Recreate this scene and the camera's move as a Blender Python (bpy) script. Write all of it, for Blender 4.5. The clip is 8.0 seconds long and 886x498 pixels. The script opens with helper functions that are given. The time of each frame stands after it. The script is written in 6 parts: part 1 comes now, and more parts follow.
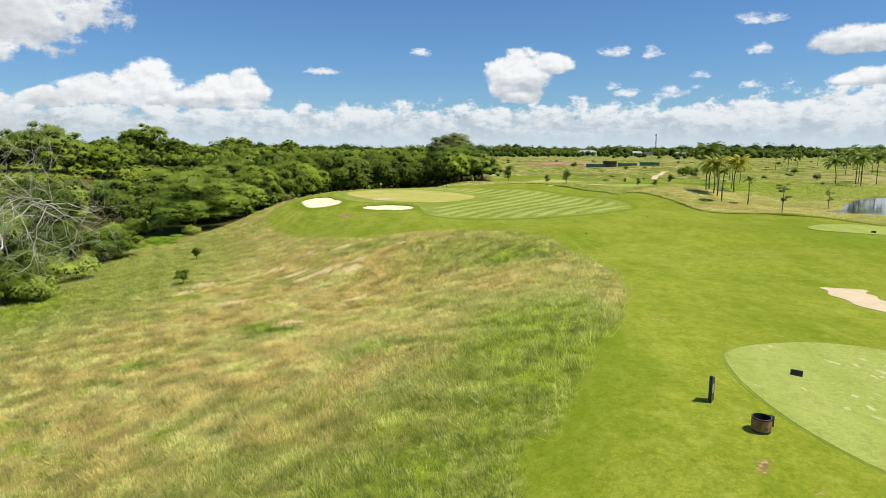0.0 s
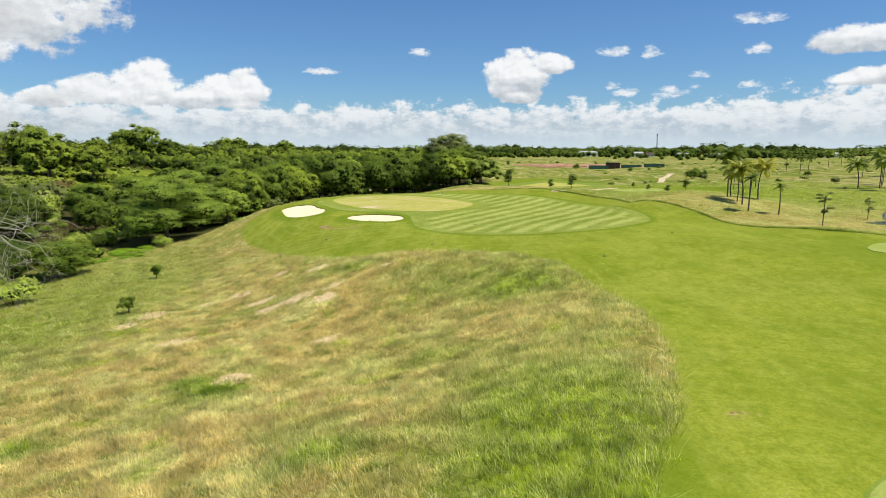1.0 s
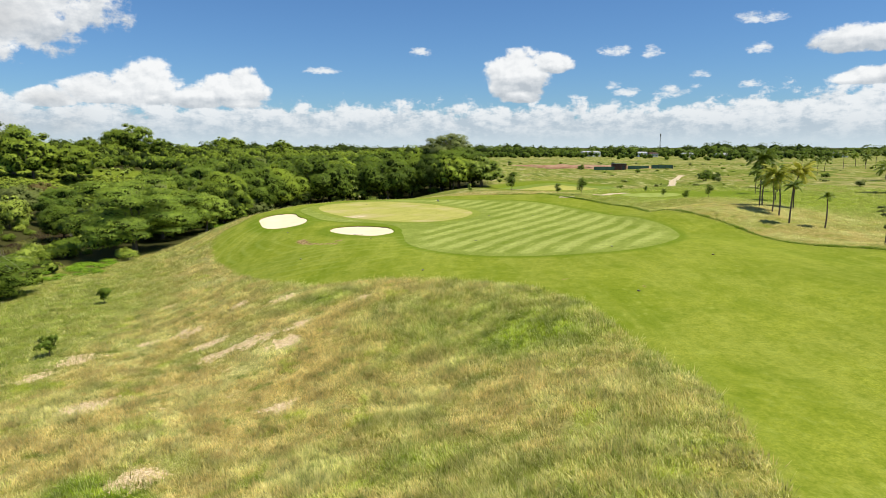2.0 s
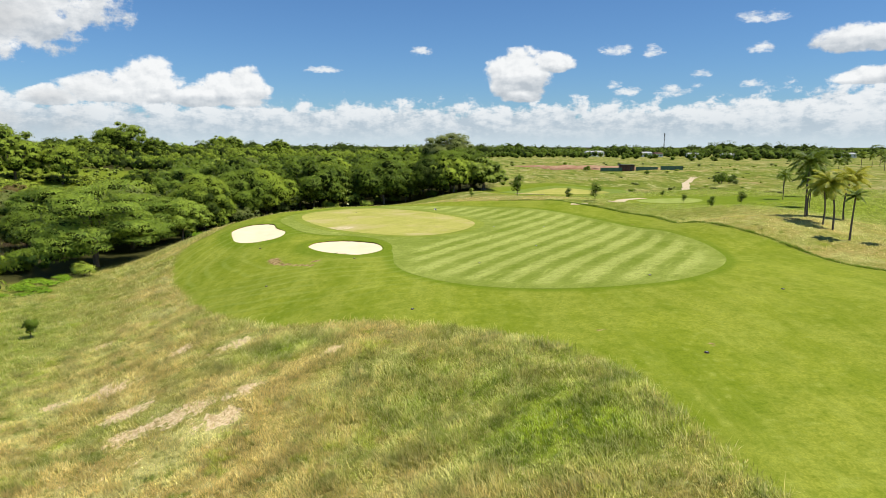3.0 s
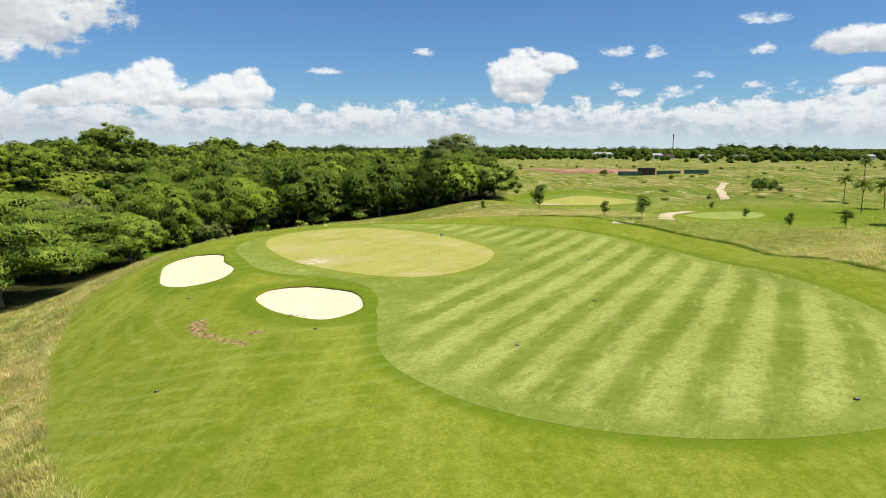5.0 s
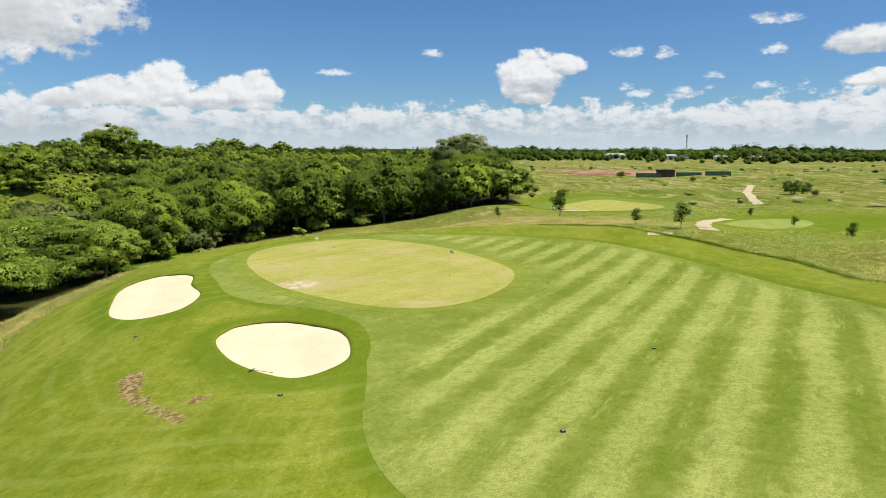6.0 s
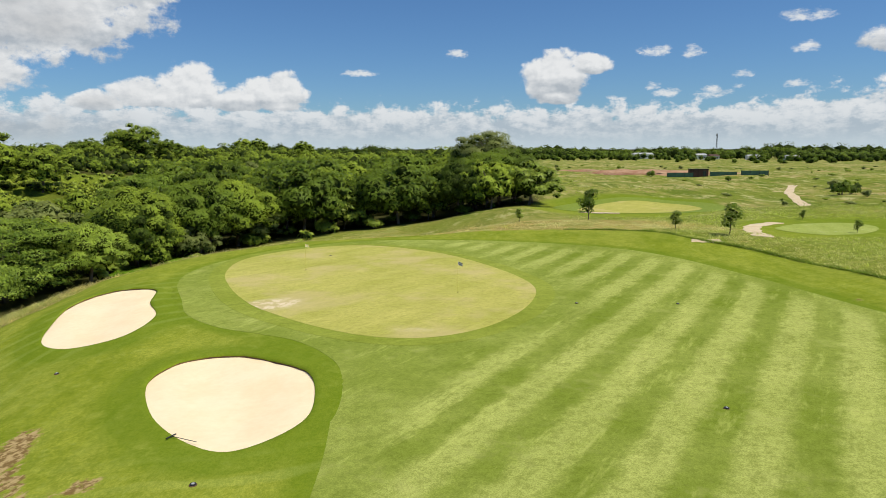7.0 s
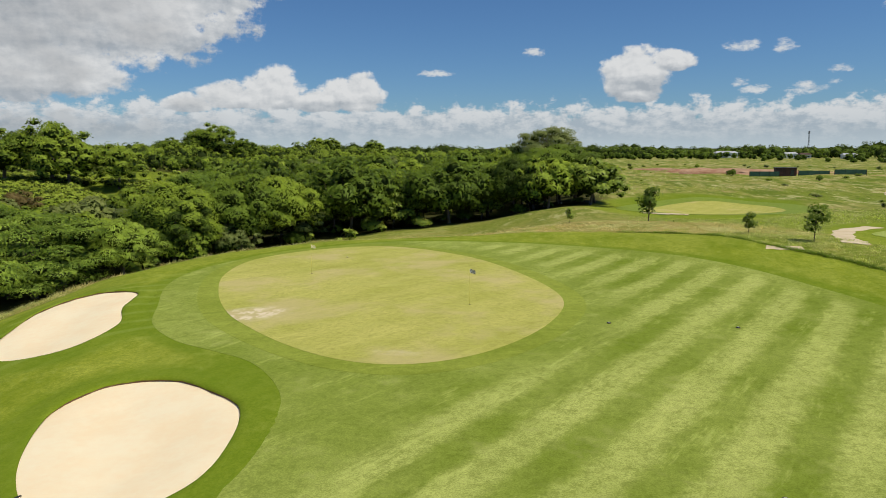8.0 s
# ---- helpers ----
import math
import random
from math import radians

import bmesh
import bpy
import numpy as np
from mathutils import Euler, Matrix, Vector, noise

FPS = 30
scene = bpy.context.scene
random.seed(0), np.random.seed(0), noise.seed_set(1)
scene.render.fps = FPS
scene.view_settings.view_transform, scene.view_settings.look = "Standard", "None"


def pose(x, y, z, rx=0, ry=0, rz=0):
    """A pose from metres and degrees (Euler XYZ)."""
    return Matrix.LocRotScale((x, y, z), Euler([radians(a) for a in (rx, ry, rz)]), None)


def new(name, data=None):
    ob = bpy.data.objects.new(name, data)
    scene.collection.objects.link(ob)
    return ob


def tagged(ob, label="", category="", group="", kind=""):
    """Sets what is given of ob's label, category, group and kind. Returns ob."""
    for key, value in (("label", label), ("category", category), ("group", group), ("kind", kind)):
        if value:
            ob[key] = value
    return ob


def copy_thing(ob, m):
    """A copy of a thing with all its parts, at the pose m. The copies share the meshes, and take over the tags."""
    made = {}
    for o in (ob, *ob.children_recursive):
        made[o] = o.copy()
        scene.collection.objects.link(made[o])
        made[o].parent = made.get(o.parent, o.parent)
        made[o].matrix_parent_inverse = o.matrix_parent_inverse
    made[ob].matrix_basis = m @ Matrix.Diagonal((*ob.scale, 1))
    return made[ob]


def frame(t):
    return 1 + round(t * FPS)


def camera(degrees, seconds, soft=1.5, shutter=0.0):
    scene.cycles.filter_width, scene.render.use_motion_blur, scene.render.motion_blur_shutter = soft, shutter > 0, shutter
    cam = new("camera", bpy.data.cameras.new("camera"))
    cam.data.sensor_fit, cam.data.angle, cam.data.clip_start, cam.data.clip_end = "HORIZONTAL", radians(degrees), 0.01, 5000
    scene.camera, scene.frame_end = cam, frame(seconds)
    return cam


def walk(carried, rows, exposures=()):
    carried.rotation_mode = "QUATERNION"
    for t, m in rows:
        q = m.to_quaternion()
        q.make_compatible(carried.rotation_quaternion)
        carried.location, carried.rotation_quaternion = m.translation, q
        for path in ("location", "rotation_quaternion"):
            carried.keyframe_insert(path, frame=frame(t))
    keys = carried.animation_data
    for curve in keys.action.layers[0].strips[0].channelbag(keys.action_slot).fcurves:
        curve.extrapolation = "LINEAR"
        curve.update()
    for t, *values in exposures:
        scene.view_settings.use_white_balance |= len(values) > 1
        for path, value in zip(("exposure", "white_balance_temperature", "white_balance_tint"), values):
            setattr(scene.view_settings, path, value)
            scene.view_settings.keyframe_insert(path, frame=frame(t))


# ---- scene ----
cam = camera(69.1, 8.0, 0.6)
# seconds, x, y, z, yaw, pitch, roll
ROWS = [
    (0.0, 0.00, 0.00, 9.40, -0.96, -9.00, 0.05),
    (0.5, 0.46, 5.24, 9.63, -1.05, -8.95, 0.04),
    (1.0, 0.95, 10.59, 9.87, -1.03, -9.00, 0.02),
    (1.5, 1.35, 16.14, 10.08, -0.99, -9.01, -0.02),
    (3.0, 2.30, 33.54, 10.59, -0.90, -9.12, 0.12),
    (3.5, 2.31, 39.33, 10.71, -0.84, -9.09, 0.04),
    (4.0, 2.22, 44.97, 10.77, -0.84, -9.07, 0.05),
    (4.5, 2.08, 50.43, 10.80, -0.82, -9.04, 0.08),
    (6.0, 1.98, 66.21, 10.71, 0.07, -8.92, 0.04),
    (6.5, 2.32, 70.88, 10.50, 0.88, -8.87, -0.03),
    (7.0, 3.12, 74.91, 10.13, 2.23, -8.89, -0.08),
    (7.5, 4.56, 78.52, 9.75, 5.50, -8.92, -0.14),
    (8.0, 6.53, 81.80, 9.39, 8.80, -8.92, -0.15),
]
EXPOSURES = [(0.0, 0.0), (4.5, 0.0), (6.0, -0.08), (6.5, -0.14), (7.0, -0.22), (7.5, -0.32), (8.0, -0.42)]
walk(cam, [(t, pose(x, y, z, 90 + pitch, 0, yaw) @ pose(0, 0, 0, 0, 0, roll)) for t, x, y, z, yaw, pitch, roll in ROWS], EXPOSURES)

# ---------- sky, sun, exposure ----------
SUN_HEIGHT, SUN_BEARING = 62.0, 107.0


def calc(tree, op, a, b=0.0, c=0.0, clamp=False):
    """One math node; numbers or sockets."""
    n = tree.nodes.new("ShaderNodeMath")
    n.operation, n.use_clamp = op, clamp
    for i, v in enumerate((a, b, c)):
        if isinstance(v, (int, float)):
            n.inputs[i].default_value = v
        else:
            tree.links.new(v, n.inputs[i])
    return n.outputs[0]


def blend(tree, k, a, b):
    """A colour between a and b."""
    n = tree.nodes.new("ShaderNodeMix")
    n.data_type = "RGBA"
    for i, v in ((0, k), (6, a), (7, b)):
        if isinstance(v, (int, float)):
            n.inputs[i].default_value = v
        elif isinstance(v, tuple):
            n.inputs[i].default_value = (*v, 1)
        else:
            tree.links.new(v, n.inputs[i])
    return n.outputs[2]


def step(tree, v, a, b, lo=0.0, hi=1.0):
    n = tree.nodes.new("ShaderNodeMapRange")
    n.interpolation_type = "SMOOTHSTEP"
    tree.links.new(v, n.inputs[0])
    for i, x in enumerate((a, b, lo, hi)):
        n.inputs[i + 1].default_value = x
    return n.outputs[0]


def grain(tree, where, scale, detail=3.0, rough=0.55, stretch=None):
    """Noise between 0 and 1 at a scale in cycles a metre (or a degree)."""
    n = tree.nodes.new("ShaderNodeTexNoise")
    n.inputs["Scale"].default_value, n.inputs["Detail"].default_value, n.inputs["Roughness"].default_value = scale, detail, rough
    if stretch:
        m = tree.nodes.new("ShaderNodeMapping")
        m.inputs["Scale"].default_value = stretch
        tree.links.new(where, m.inputs[0])
        where = m.outputs[0]
    tree.links.new(where, n.inputs["Vector"])
    return n.outputs[0]


# bearing, elevation, half width and half height in degrees
CUMULUS = [
    (-38.0, 10.8, 14.0, 7.5), (-30.0, 14.0, 8.0, 7.5), (-46.0, 8.0, 13.0, 4.6), (-33.0, 9.0, 6.0, 3.4), (-42.0, 5.6, 9.0, 3.6),
    (-23.2, 4.5, 2.9, 2.5), (-26.9, 4.1, 2.7, 1.5), (-29.8, 3.5, 2.5, 1.0), (-16.4, 4.3, 3.0, 2.1), (-19.6, 3.7, 2.8, 1.2),
    (7.4, 5.5, 3.2, 2.8), (10.3, 6.8, 2.0, 1.1), (7.6, 4.2, 1.9, 0.9), (33.0, 7.6, 4.0, 1.3), (34.5, 5.0, 4.0, 0.9),
]
PUFFS = [
    (-0.9, 7.9, 1.2, 0.6), (-9.4, 6.3, 2.1, 0.5), (15.3, 7.8, 1.8, 0.8), (18.4, 7.5, 1.1, 0.9), (26.4, 9.7, 2.5, 0.75), (26.4, 7.4, 1.2, 0.7),
    (22.2, 5.7, 1.0, 0.55), (15.4, 5.0, 0.9, 0.55), (16.6, 4.4, 1.5, 0.7), (25.9, 4.8, 1.2, 0.5), (20.0, 4.4, 1.8, 0.8),
]

world = bpy.data.worlds.new("sky")
scene.world = world
world.use_nodes = True
w = world.node_tree
w.nodes.clear()
sky = w.nodes.new("ShaderNodeTexSky")
sky.sky_type, sky.sun_disc = "NISHITA", False
sky.sun_elevation, sky.sun_rotation = radians(SUN_HEIGHT), radians(SUN_BEARING)
sky.air_density, sky.dust_density, sky.ozone_density = 1.0, 0.15, 4.0
spot = w.nodes.new("ShaderNodeTexCoord").outputs["Generated"]
xyz = w.nodes.new("ShaderNodeSeparateXYZ")
w.links.new(spot, xyz.inputs[0])
bearing = calc(w, "MULTIPLY", calc(w, "ARCTAN2", xyz.outputs[0], xyz.outputs[1]), 57.2958)
above = calc(w, "MULTIPLY", calc(w, "ARCSINE", xyz.outputs[2]), 57.2958)
flat = w.nodes.new("ShaderNodeCombineXYZ")
w.links.new(bearing, flat.inputs[0])
w.links.new(above, flat.inputs[1])
fluff = grain(w, flat.outputs[0], 0.55, 7.0, 0.6, (1.0, 1.25, 1.0))
billow = grain(w, flat.outputs[0], 0.22, 3.0, 0.55, (1.0, 1.3, 1.0))


def cloud(spec, soft):
    """How far inside one cloud, with its rounded top and its flat, shorter base, and how high up in it."""
    az, el, half_w, half_h = spec
    u = calc(w, "DIVIDE", calc(w, "SUBTRACT", bearing, az), half_w)
    v = calc(w, "DIVIDE", calc(w, "SUBTRACT", above, el), half_h)
    up = calc(w, "MAXIMUM", v, calc(w, "MULTIPLY", v, -1.5))
    r = calc(w, "ADD", calc(w, "MULTIPLY", u, u), calc(w, "MULTIPLY", up, up))
    return calc(w, "MULTIPLY", calc(w, "SUBTRACT", 1.0, r), soft), v


thick, tone = cloud(CUMULUS[0], 1.0)
for spec in CUMULUS[1:]:
    more, rise = cloud(spec, 1.0)
    k = step(w, calc(w, "SUBTRACT", more, thick), -0.4, 0.4)
    tone = calc(w, "ADD", calc(w, "MULTIPLY", rise, k), calc(w, "MULTIPLY", tone, calc(w, "SUBTRACT", 1.0, k)))
    thick = calc(w, "SMOOTH_MAX", thick, more, 0.15)
wisp = cloud(PUFFS[0], 0.8)[0]
for spec in PUFFS[1:]:
    wisp = calc(w, "MAXIMUM", wisp, cloud(spec, 0.8)[0])
# the bank of far clouds along the horizon
ragged = grain(w, flat.outputs[0], 0.38, 6.0, 0.62, (1.0, 1.7, 1.0))
bank = calc(w, "SUBTRACT", 1.75, calc(w, "MULTIPLY", above, 0.46))
bank = calc(w, "ADD", bank, calc(w, "MULTIPLY", calc(w, "SUBTRACT", ragged, 0.5), 2.0))
bank = calc(w, "ADD", bank, step(w, bearing, 18.0, 36.0, 0.0, 0.55))
bank = calc(w, "MINIMUM", bank, 0.75)
# scattered fair-weather cloud over the rest of the sky
rest = grain(w, spot, 2.2, 5.0, 0.55)
rest = calc(w, "MULTIPLY", calc(w, "SUBTRACT", rest, 0.60), 5.0)
rest = calc(w, "MINIMUM", rest, step(w, above, 21.0, 32.0, -2.0, 0.9))
in_bank = step(w, calc(w, "SUBTRACT", bank, thick), -0.2, 0.3)
thick = calc(w, "MAXIMUM", calc(w, "MAXIMUM", thick, bank), rest)
edge = calc(w, "ADD", thick, calc(w, "MULTIPLY", calc(w, "SUBTRACT", fluff, 0.5), 2.0))
fleece = grain(w, flat.outputs[0], 1.1, 6.0, 0.65, (0.8, 1.5, 1.0))
wisps = calc(w, "MULTIPLY", step(w, calc(w, "ADD", calc(w, "SUBTRACT", wisp, 0.35), calc(w, "MULTIPLY", calc(w, "SUBTRACT", fleece, 0.5), 2.4)), -0.1, 0.65), 0.95)
cover = calc(w, "MAXIMUM", step(w, edge, -0.02, 0.42), wisps)
# sunlit tops, grey undersides, and billows that catch the light on their upper side
raised = w.nodes.new("ShaderNodeVectorMath")
raised.operation = "ADD"
raised.inputs[1].default_value = (0.25, 0.38, 0.0)
w.links.new(flat.outputs[0], raised.inputs[0])
catch = calc(w, "SUBTRACT", fluff, grain(w, raised.outputs[0], 0.55, 7.0, 0.6, (1.0, 1.25, 1.0)))
catch2 = calc(w, "SUBTRACT", billow, grain(w, raised.outputs[0], 0.22, 3.0, 0.55, (1.0, 1.3, 1.0)))
shade = grain(w, flat.outputs[0], 0.13, 4.0, 0.6, (1.0, 2.4, 1.0))
own = calc(w, "ADD", step(w, calc(w, "ADD", tone, calc(w, "MULTIPLY", calc(w, "SUBTRACT", shade, 0.5), 2.6)), -0.75, 0.35, 0.0, 0.85), 0.1)
far_tone = step(w, calc(w, "ADD", calc(w, "ADD", calc(w, "MULTIPLY", ragged, 0.55), calc(w, "MULTIPLY", fleece, 0.45)), calc(w, "MULTIPLY", above, 0.04)), 0.46, 0.68, 0.0, 1.0)
own = calc(w, "ADD", calc(w, "MULTIPLY", far_tone, in_bank), calc(w, "MULTIPLY", own, calc(w, "SUBTRACT", 1.0, in_bank)))
lit = calc(w, "ADD", calc(w, "ADD", own, calc(w, "MULTIPLY", catch, 1.5)), calc(w, "MULTIPLY", catch2, 1.6), clamp=True)
low = step(w, above, -0.3, 1.8)
white = blend(w, lit, (0.50, 0.55, 0.60), (0.95, 0.96, 0.96))
hazed = blend(w, calc(w, "MULTIPLY", lit, step(w, above, 0.3, 3.6, 0.45, 1.0)), (0.49, 0.58, 0.66), (0.86, 0.89, 0.91))
white = blend(w, in_bank, white, hazed)
deep_in = calc(w, "MULTIPLY", step(w, calc(w, "ADD", thick, calc(w, "MULTIPLY", calc(w, "SUBTRACT", billow, 0.5), 1.2)), 0.45, 1.1, 0.0, 0.5), step(w, bearing, -25.0, -33.0))
white = blend(w, deep_in, white, (0.36, 0.38, 0.40))
white = blend(w, low, (0.61, 0.72, 0.79), white)
glow = w.nodes.new("ShaderNodeVectorMath")
glow.operation = "SCALE"
tint = w.nodes.new("ShaderNodeVectorMath")
tint.operation = "MULTIPLY"
tint.inputs[1].default_value = (0.67, 0.95, 1.24)
w.links.new(sky.outputs[0], tint.inputs[0])
w.links.new(tint.outputs[0], glow.inputs[0])
glow.inputs["Scale"].default_value = 0.085
out = w.nodes.new("ShaderNodeOutputWorld")
back = w.nodes.new("ShaderNodeBackground")
w.links.new(blend(w, calc(w, "MULTIPLY", cover, 0.97), glow.outputs[0], white), back.inputs[0])
back.inputs[1].default_value = 1.0
w.links.new(back.outputs[0], out.inputs[0])

sun = new("sun", bpy.data.lights.new("sun", "SUN"))
sun.data.energy, sun.data.angle, sun.data.color = 4.5, radians(0.53), (1.0, 0.93, 0.80)
away = Vector((-math.sin(radians(SUN_BEARING)) * math.cos(radians(SUN_HEIGHT)), -math.cos(radians(SUN_BEARING)) * math.cos(radians(SUN_HEIGHT)), -math.sin(radians(SUN_HEIGHT))))
sun.matrix_world = Matrix.Translation((0, 0, 120)) @ away.to_track_quat("-Z", "Y").to_matrix().to_4x4()

# ---------- materials ----------


def surface(name, rough=0.8, spec=0.3):
    m = bpy.data.materials.new(name)
    m.use_nodes = True
    b = m.node_tree.nodes["Principled BSDF"]
    b.inputs["Roughness"].default_value, b.inputs["Specular IOR Level"].default_value = rough, spec
    return m, m.node_tree, b, m.node_tree.nodes.new("ShaderNodeTexCoord").outputs["Object"]


def relief(t, b, v, depth, strength=1.0):
    n = t.nodes.new("ShaderNodeBump")
    n.inputs["Strength"].default_value, n.inputs["Distance"].default_value = strength, depth
    t.links.new(v, n.inputs["Height"])
    t.links.new(n.outputs[0], b.inputs["Normal"])


def plain(name, a, b_, scale=3.0, rough=0.8, bump=0.0, metal=0.0, stretch=None, spec=0.3):
    """A surface that varies between two colours at two scales."""
    m, t, b, at = surface(name, rough, spec)
    k = calc(t, "ADD", calc(t, "MULTIPLY", grain(t, at, scale, 4.0, 0.6, stretch), 0.65), calc(t, "MULTIPLY", grain(t, at, scale * 7, 3.0, 0.6, stretch), 0.35))
    t.links.new(blend(t, step(t, k, 0.3, 0.7), a, b_), b.inputs["Base Color"])
    b.inputs["Metallic"].default_value = metal
    if bump:
        relief(t, b, k, bump)
    return m


def value_of(t, name):
    n = t.nodes.new("ShaderNodeAttribute")
    n.attribute_name = name
    return n.outputs["Fac"]


def straw_and_green(t, at, dry):
    """Colours of long grass: green where it is moist, straw where it is dry."""
    big = grain(t, at, 0.09, 4.0, 0.6)
    mid = grain(t, at, 0.45, 5.0, 0.7)
    tuft = grain(t, at, 1.6, 3.0, 0.65)
    k = calc(t, "ADD", calc(t, "MULTIPLY", big, 0.55), calc(t, "ADD", calc(t, "MULTIPLY", mid, 0.75), calc(t, "MULTIPLY", tuft, 0.35)))
    k = calc(t, "ADD", k, calc(t, "MULTIPLY", dry, 0.6))
    k = step(t, k, 0.52, 1.12)
    green = blend(t, step(t, tuft, 0.38, 0.62), (0.15, 0.23, 0.016), (0.33, 0.40, 0.070))
    straw = blend(t, step(t, calc(t, "ADD", calc(t, "MULTIPLY", grain(t, at, 0.22, 4.0, 0.65), 0.75), calc(t, "MULTIPLY", tuft, 0.25)), 0.39, 0.52), (0.62, 0.57, 0.21), (0.52, 0.39, 0.135))
    both = blend(t, k, green, straw)
    both = blend(t, step(t, grain(t, at, 0.31, 5.0, 0.7), 0.56, 0.66, 0.0, 0.75), both, (0.32, 0.40, 0.02))
    both = blend(t, step(t, grain(t, at, 0.38, 5.0, 0.7, (1.0, 1.4, 1.0)), 0.57, 0.66, 0.0, 0.85), both, (0.11, 0.17, 0.010))
    both = blend(t, step(t, grain(t, at, 0.11, 5.0, 0.7, (1.0, 1.7, 1.0)), 0.50, 0.62, 0.0, 0.6), both, (0.20, 0.24, 0.035))
    # dark mottling puts the shade of gaps between tufts into the colour
    clump = grain(t, at, 2.3, 4.0, 0.75, (1.0, 0.8, 1.0))
    both = blend(t, step(t, clump, 0.52, 0.64, 0.0, 0.62), both, (0.13, 0.16, 0.020))
    both = blend(t, step(t, clump, 0.46, 0.34, 0.0, 0.5), both, (0.73, 0.68, 0.30))
    lush = blend(t, step(t, tuft, 0.40, 0.60), (0.085, 0.155, 0.006), (0.31, 0.42, 0.014))
    both = blend(t, step(t, calc(t, "ADD", dry, calc(t, "MULTIPLY", calc(t, "SUBTRACT", mid, 0.5), 1.2)), -0.35, -0.75, 0.0, 0.85), both, lush)
    return blend(t, step(t, dry, -1.0, -1.3), both, (0.055, 0.10, 0.006))


def facing(t, ways, sense=1.0):
    """The way a mass of leaves faces, carried over from the plant to the world; minus for the light that comes through."""
    n = t.nodes.new("ShaderNodeVectorTransform")
    n.vector_type, n.convert_from, n.convert_to = "NORMAL", "OBJECT", "WORLD"
    a = t.nodes.new("ShaderNodeAttribute")
    a.attribute_name = ways
    t.links.new(a.outputs["Vector"], n.inputs[0])
    unit = t.nodes.new("ShaderNodeVectorMath")
    unit.operation = "NORMALIZE"
    t.links.new(n.outputs[0], unit.inputs[0])
    turned_ = t.nodes.new("ShaderNodeVectorMath")
    turned_.operation = "SCALE"
    turned_.inputs["Scale"].default_value = sense
    t.links.new(unit.outputs[0], turned_.inputs[0])
    return turned_.outputs[0]


def ground_surface():
    m, t, b, at = surface("turf_and_field", 0.95, 0.03)
    mown, dry, bare, woods, scar = (value_of(t, n) for n in ("mown", "dry", "bare", "woods", "scar"))
    fine = grain(t, at, 6.0, 3.0, 0.7)
    hair = grain(t, at, 22.0, 2.0, 0.7, (1.0, 0.45, 1.0))
    patch = grain(t, at, 0.13, 4.0, 0.6)
    mid = grain(t, at, 0.9, 4.0, 0.65)
    turf = blend(t, step(t, calc(t, "ADD", calc(t, "MULTIPLY", patch, 0.6), calc(t, "MULTIPLY", mid, 0.4)), 0.36, 0.66), (0.235, 0.287, 0.020), (0.40, 0.425, 0.050))
    turf = blend(t, step(t, grain(t, at, 0.06, 3.0), 0.55, 0.75, 0.0, 0.5), turf, (0.40, 0.40, 0.075))
    swath = grain(t, at, 0.30, 5.0, 0.7, (1.0, 0.35, 1.0))
    turf = blend(t, step(t, swath, 0.44, 0.60, 0.0, 0.4), turf, (0.44, 0.44, 0.075))
    turf = blend(t, step(t, grain(t, at, 0.16, 5.0, 0.7, (1.2, 0.8, 1.0)), 0.50, 0.66, 0.0, 0.30), turf, (0.14, 0.22, 0.012))
    turf = blend(t, step(t, grain(t, at, 1.3, 6.0, 0.8, (1.0, 0.6, 1.0)), 0.42, 0.72, 0.0, 0.5), turf, (0.15, 0.215, 0.012))
    turf = blend(t, step(t, fine, 0.38, 0.68, 0.0, 0.48), turf, (0.11, 0.17, 0.008))
    turf = blend(t, step(t, grain(t, at, 2.2, 5.0, 0.8), 0.50, 0.68, 0.0, 0.45), turf, (0.12, 0.185, 0.010))
    turf = blend(t, step(t, grain(t, at, 1.5, 5.0, 0.8), 0.52, 0.70, 0.0, 0.45), turf, (0.50, 0.53, 0.11))
    turf = blend(t, step(t, grain(t, at, 0.5, 4.0, 0.7, (1.3, 0.14, 1.0)), 0.50, 0.64, 0.0, 0.16), turf, (0.45, 0.48, 0.09))
    turf = blend(t, step(t, dry, -0.15, -0.9, 0.0, 0.62), turf, (0.135, 0.215, 0.010))
    # faint rings left by the mower round the shoulder of the green
    off = t.nodes.new("ShaderNodeVectorMath")
    off.operation = "DISTANCE"
    t.links.new(at, off.inputs[0])
    off.inputs[1].default_value = (-7.0, 103.0, 0.0)
    far_off = calc(t, "ADD", off.outputs["Value"], calc(t, "MULTIPLY", grain(t, at, 0.10, 2.0), 3.0))
    ring = step(t, calc(t, "SINE", calc(t, "MULTIPLY", far_off, 3.6)), 0.35, 0.95)
    ring = calc(t, "MULTIPLY", ring, calc(t, "MULTIPLY", step(t, far_off, 10.0, 13.0), step(t, far_off, 30.0, 24.0)))
    ring = calc(t, "MULTIPLY", ring, step(t, grain(t, at, 0.14, 4.0, 0.7), 0.36, 0.52))
    turf = blend(t, calc(t, "MULTIPLY", ring, 0.17), turf, (0.48, 0.54, 0.15))
    turf = blend(t, step(t, grain(t, at, 0.45, 5.0, 0.75), 0.52, 0.66, 0.0, 0.3), turf, (0.13, 0.20, 0.010))
    turf = blend(t, step(t, grain(t, at, 0.28, 5.0, 0.75), 0.55, 0.68, 0.0, 0.3), turf, (0.45, 0.47, 0.085))
    turf = blend(t, step(t, hair, 0.38, 0.64, 0.0, 0.38), turf, (0.12, 0.18, 0.006))
    long_grass = straw_and_green(t, at, dry)
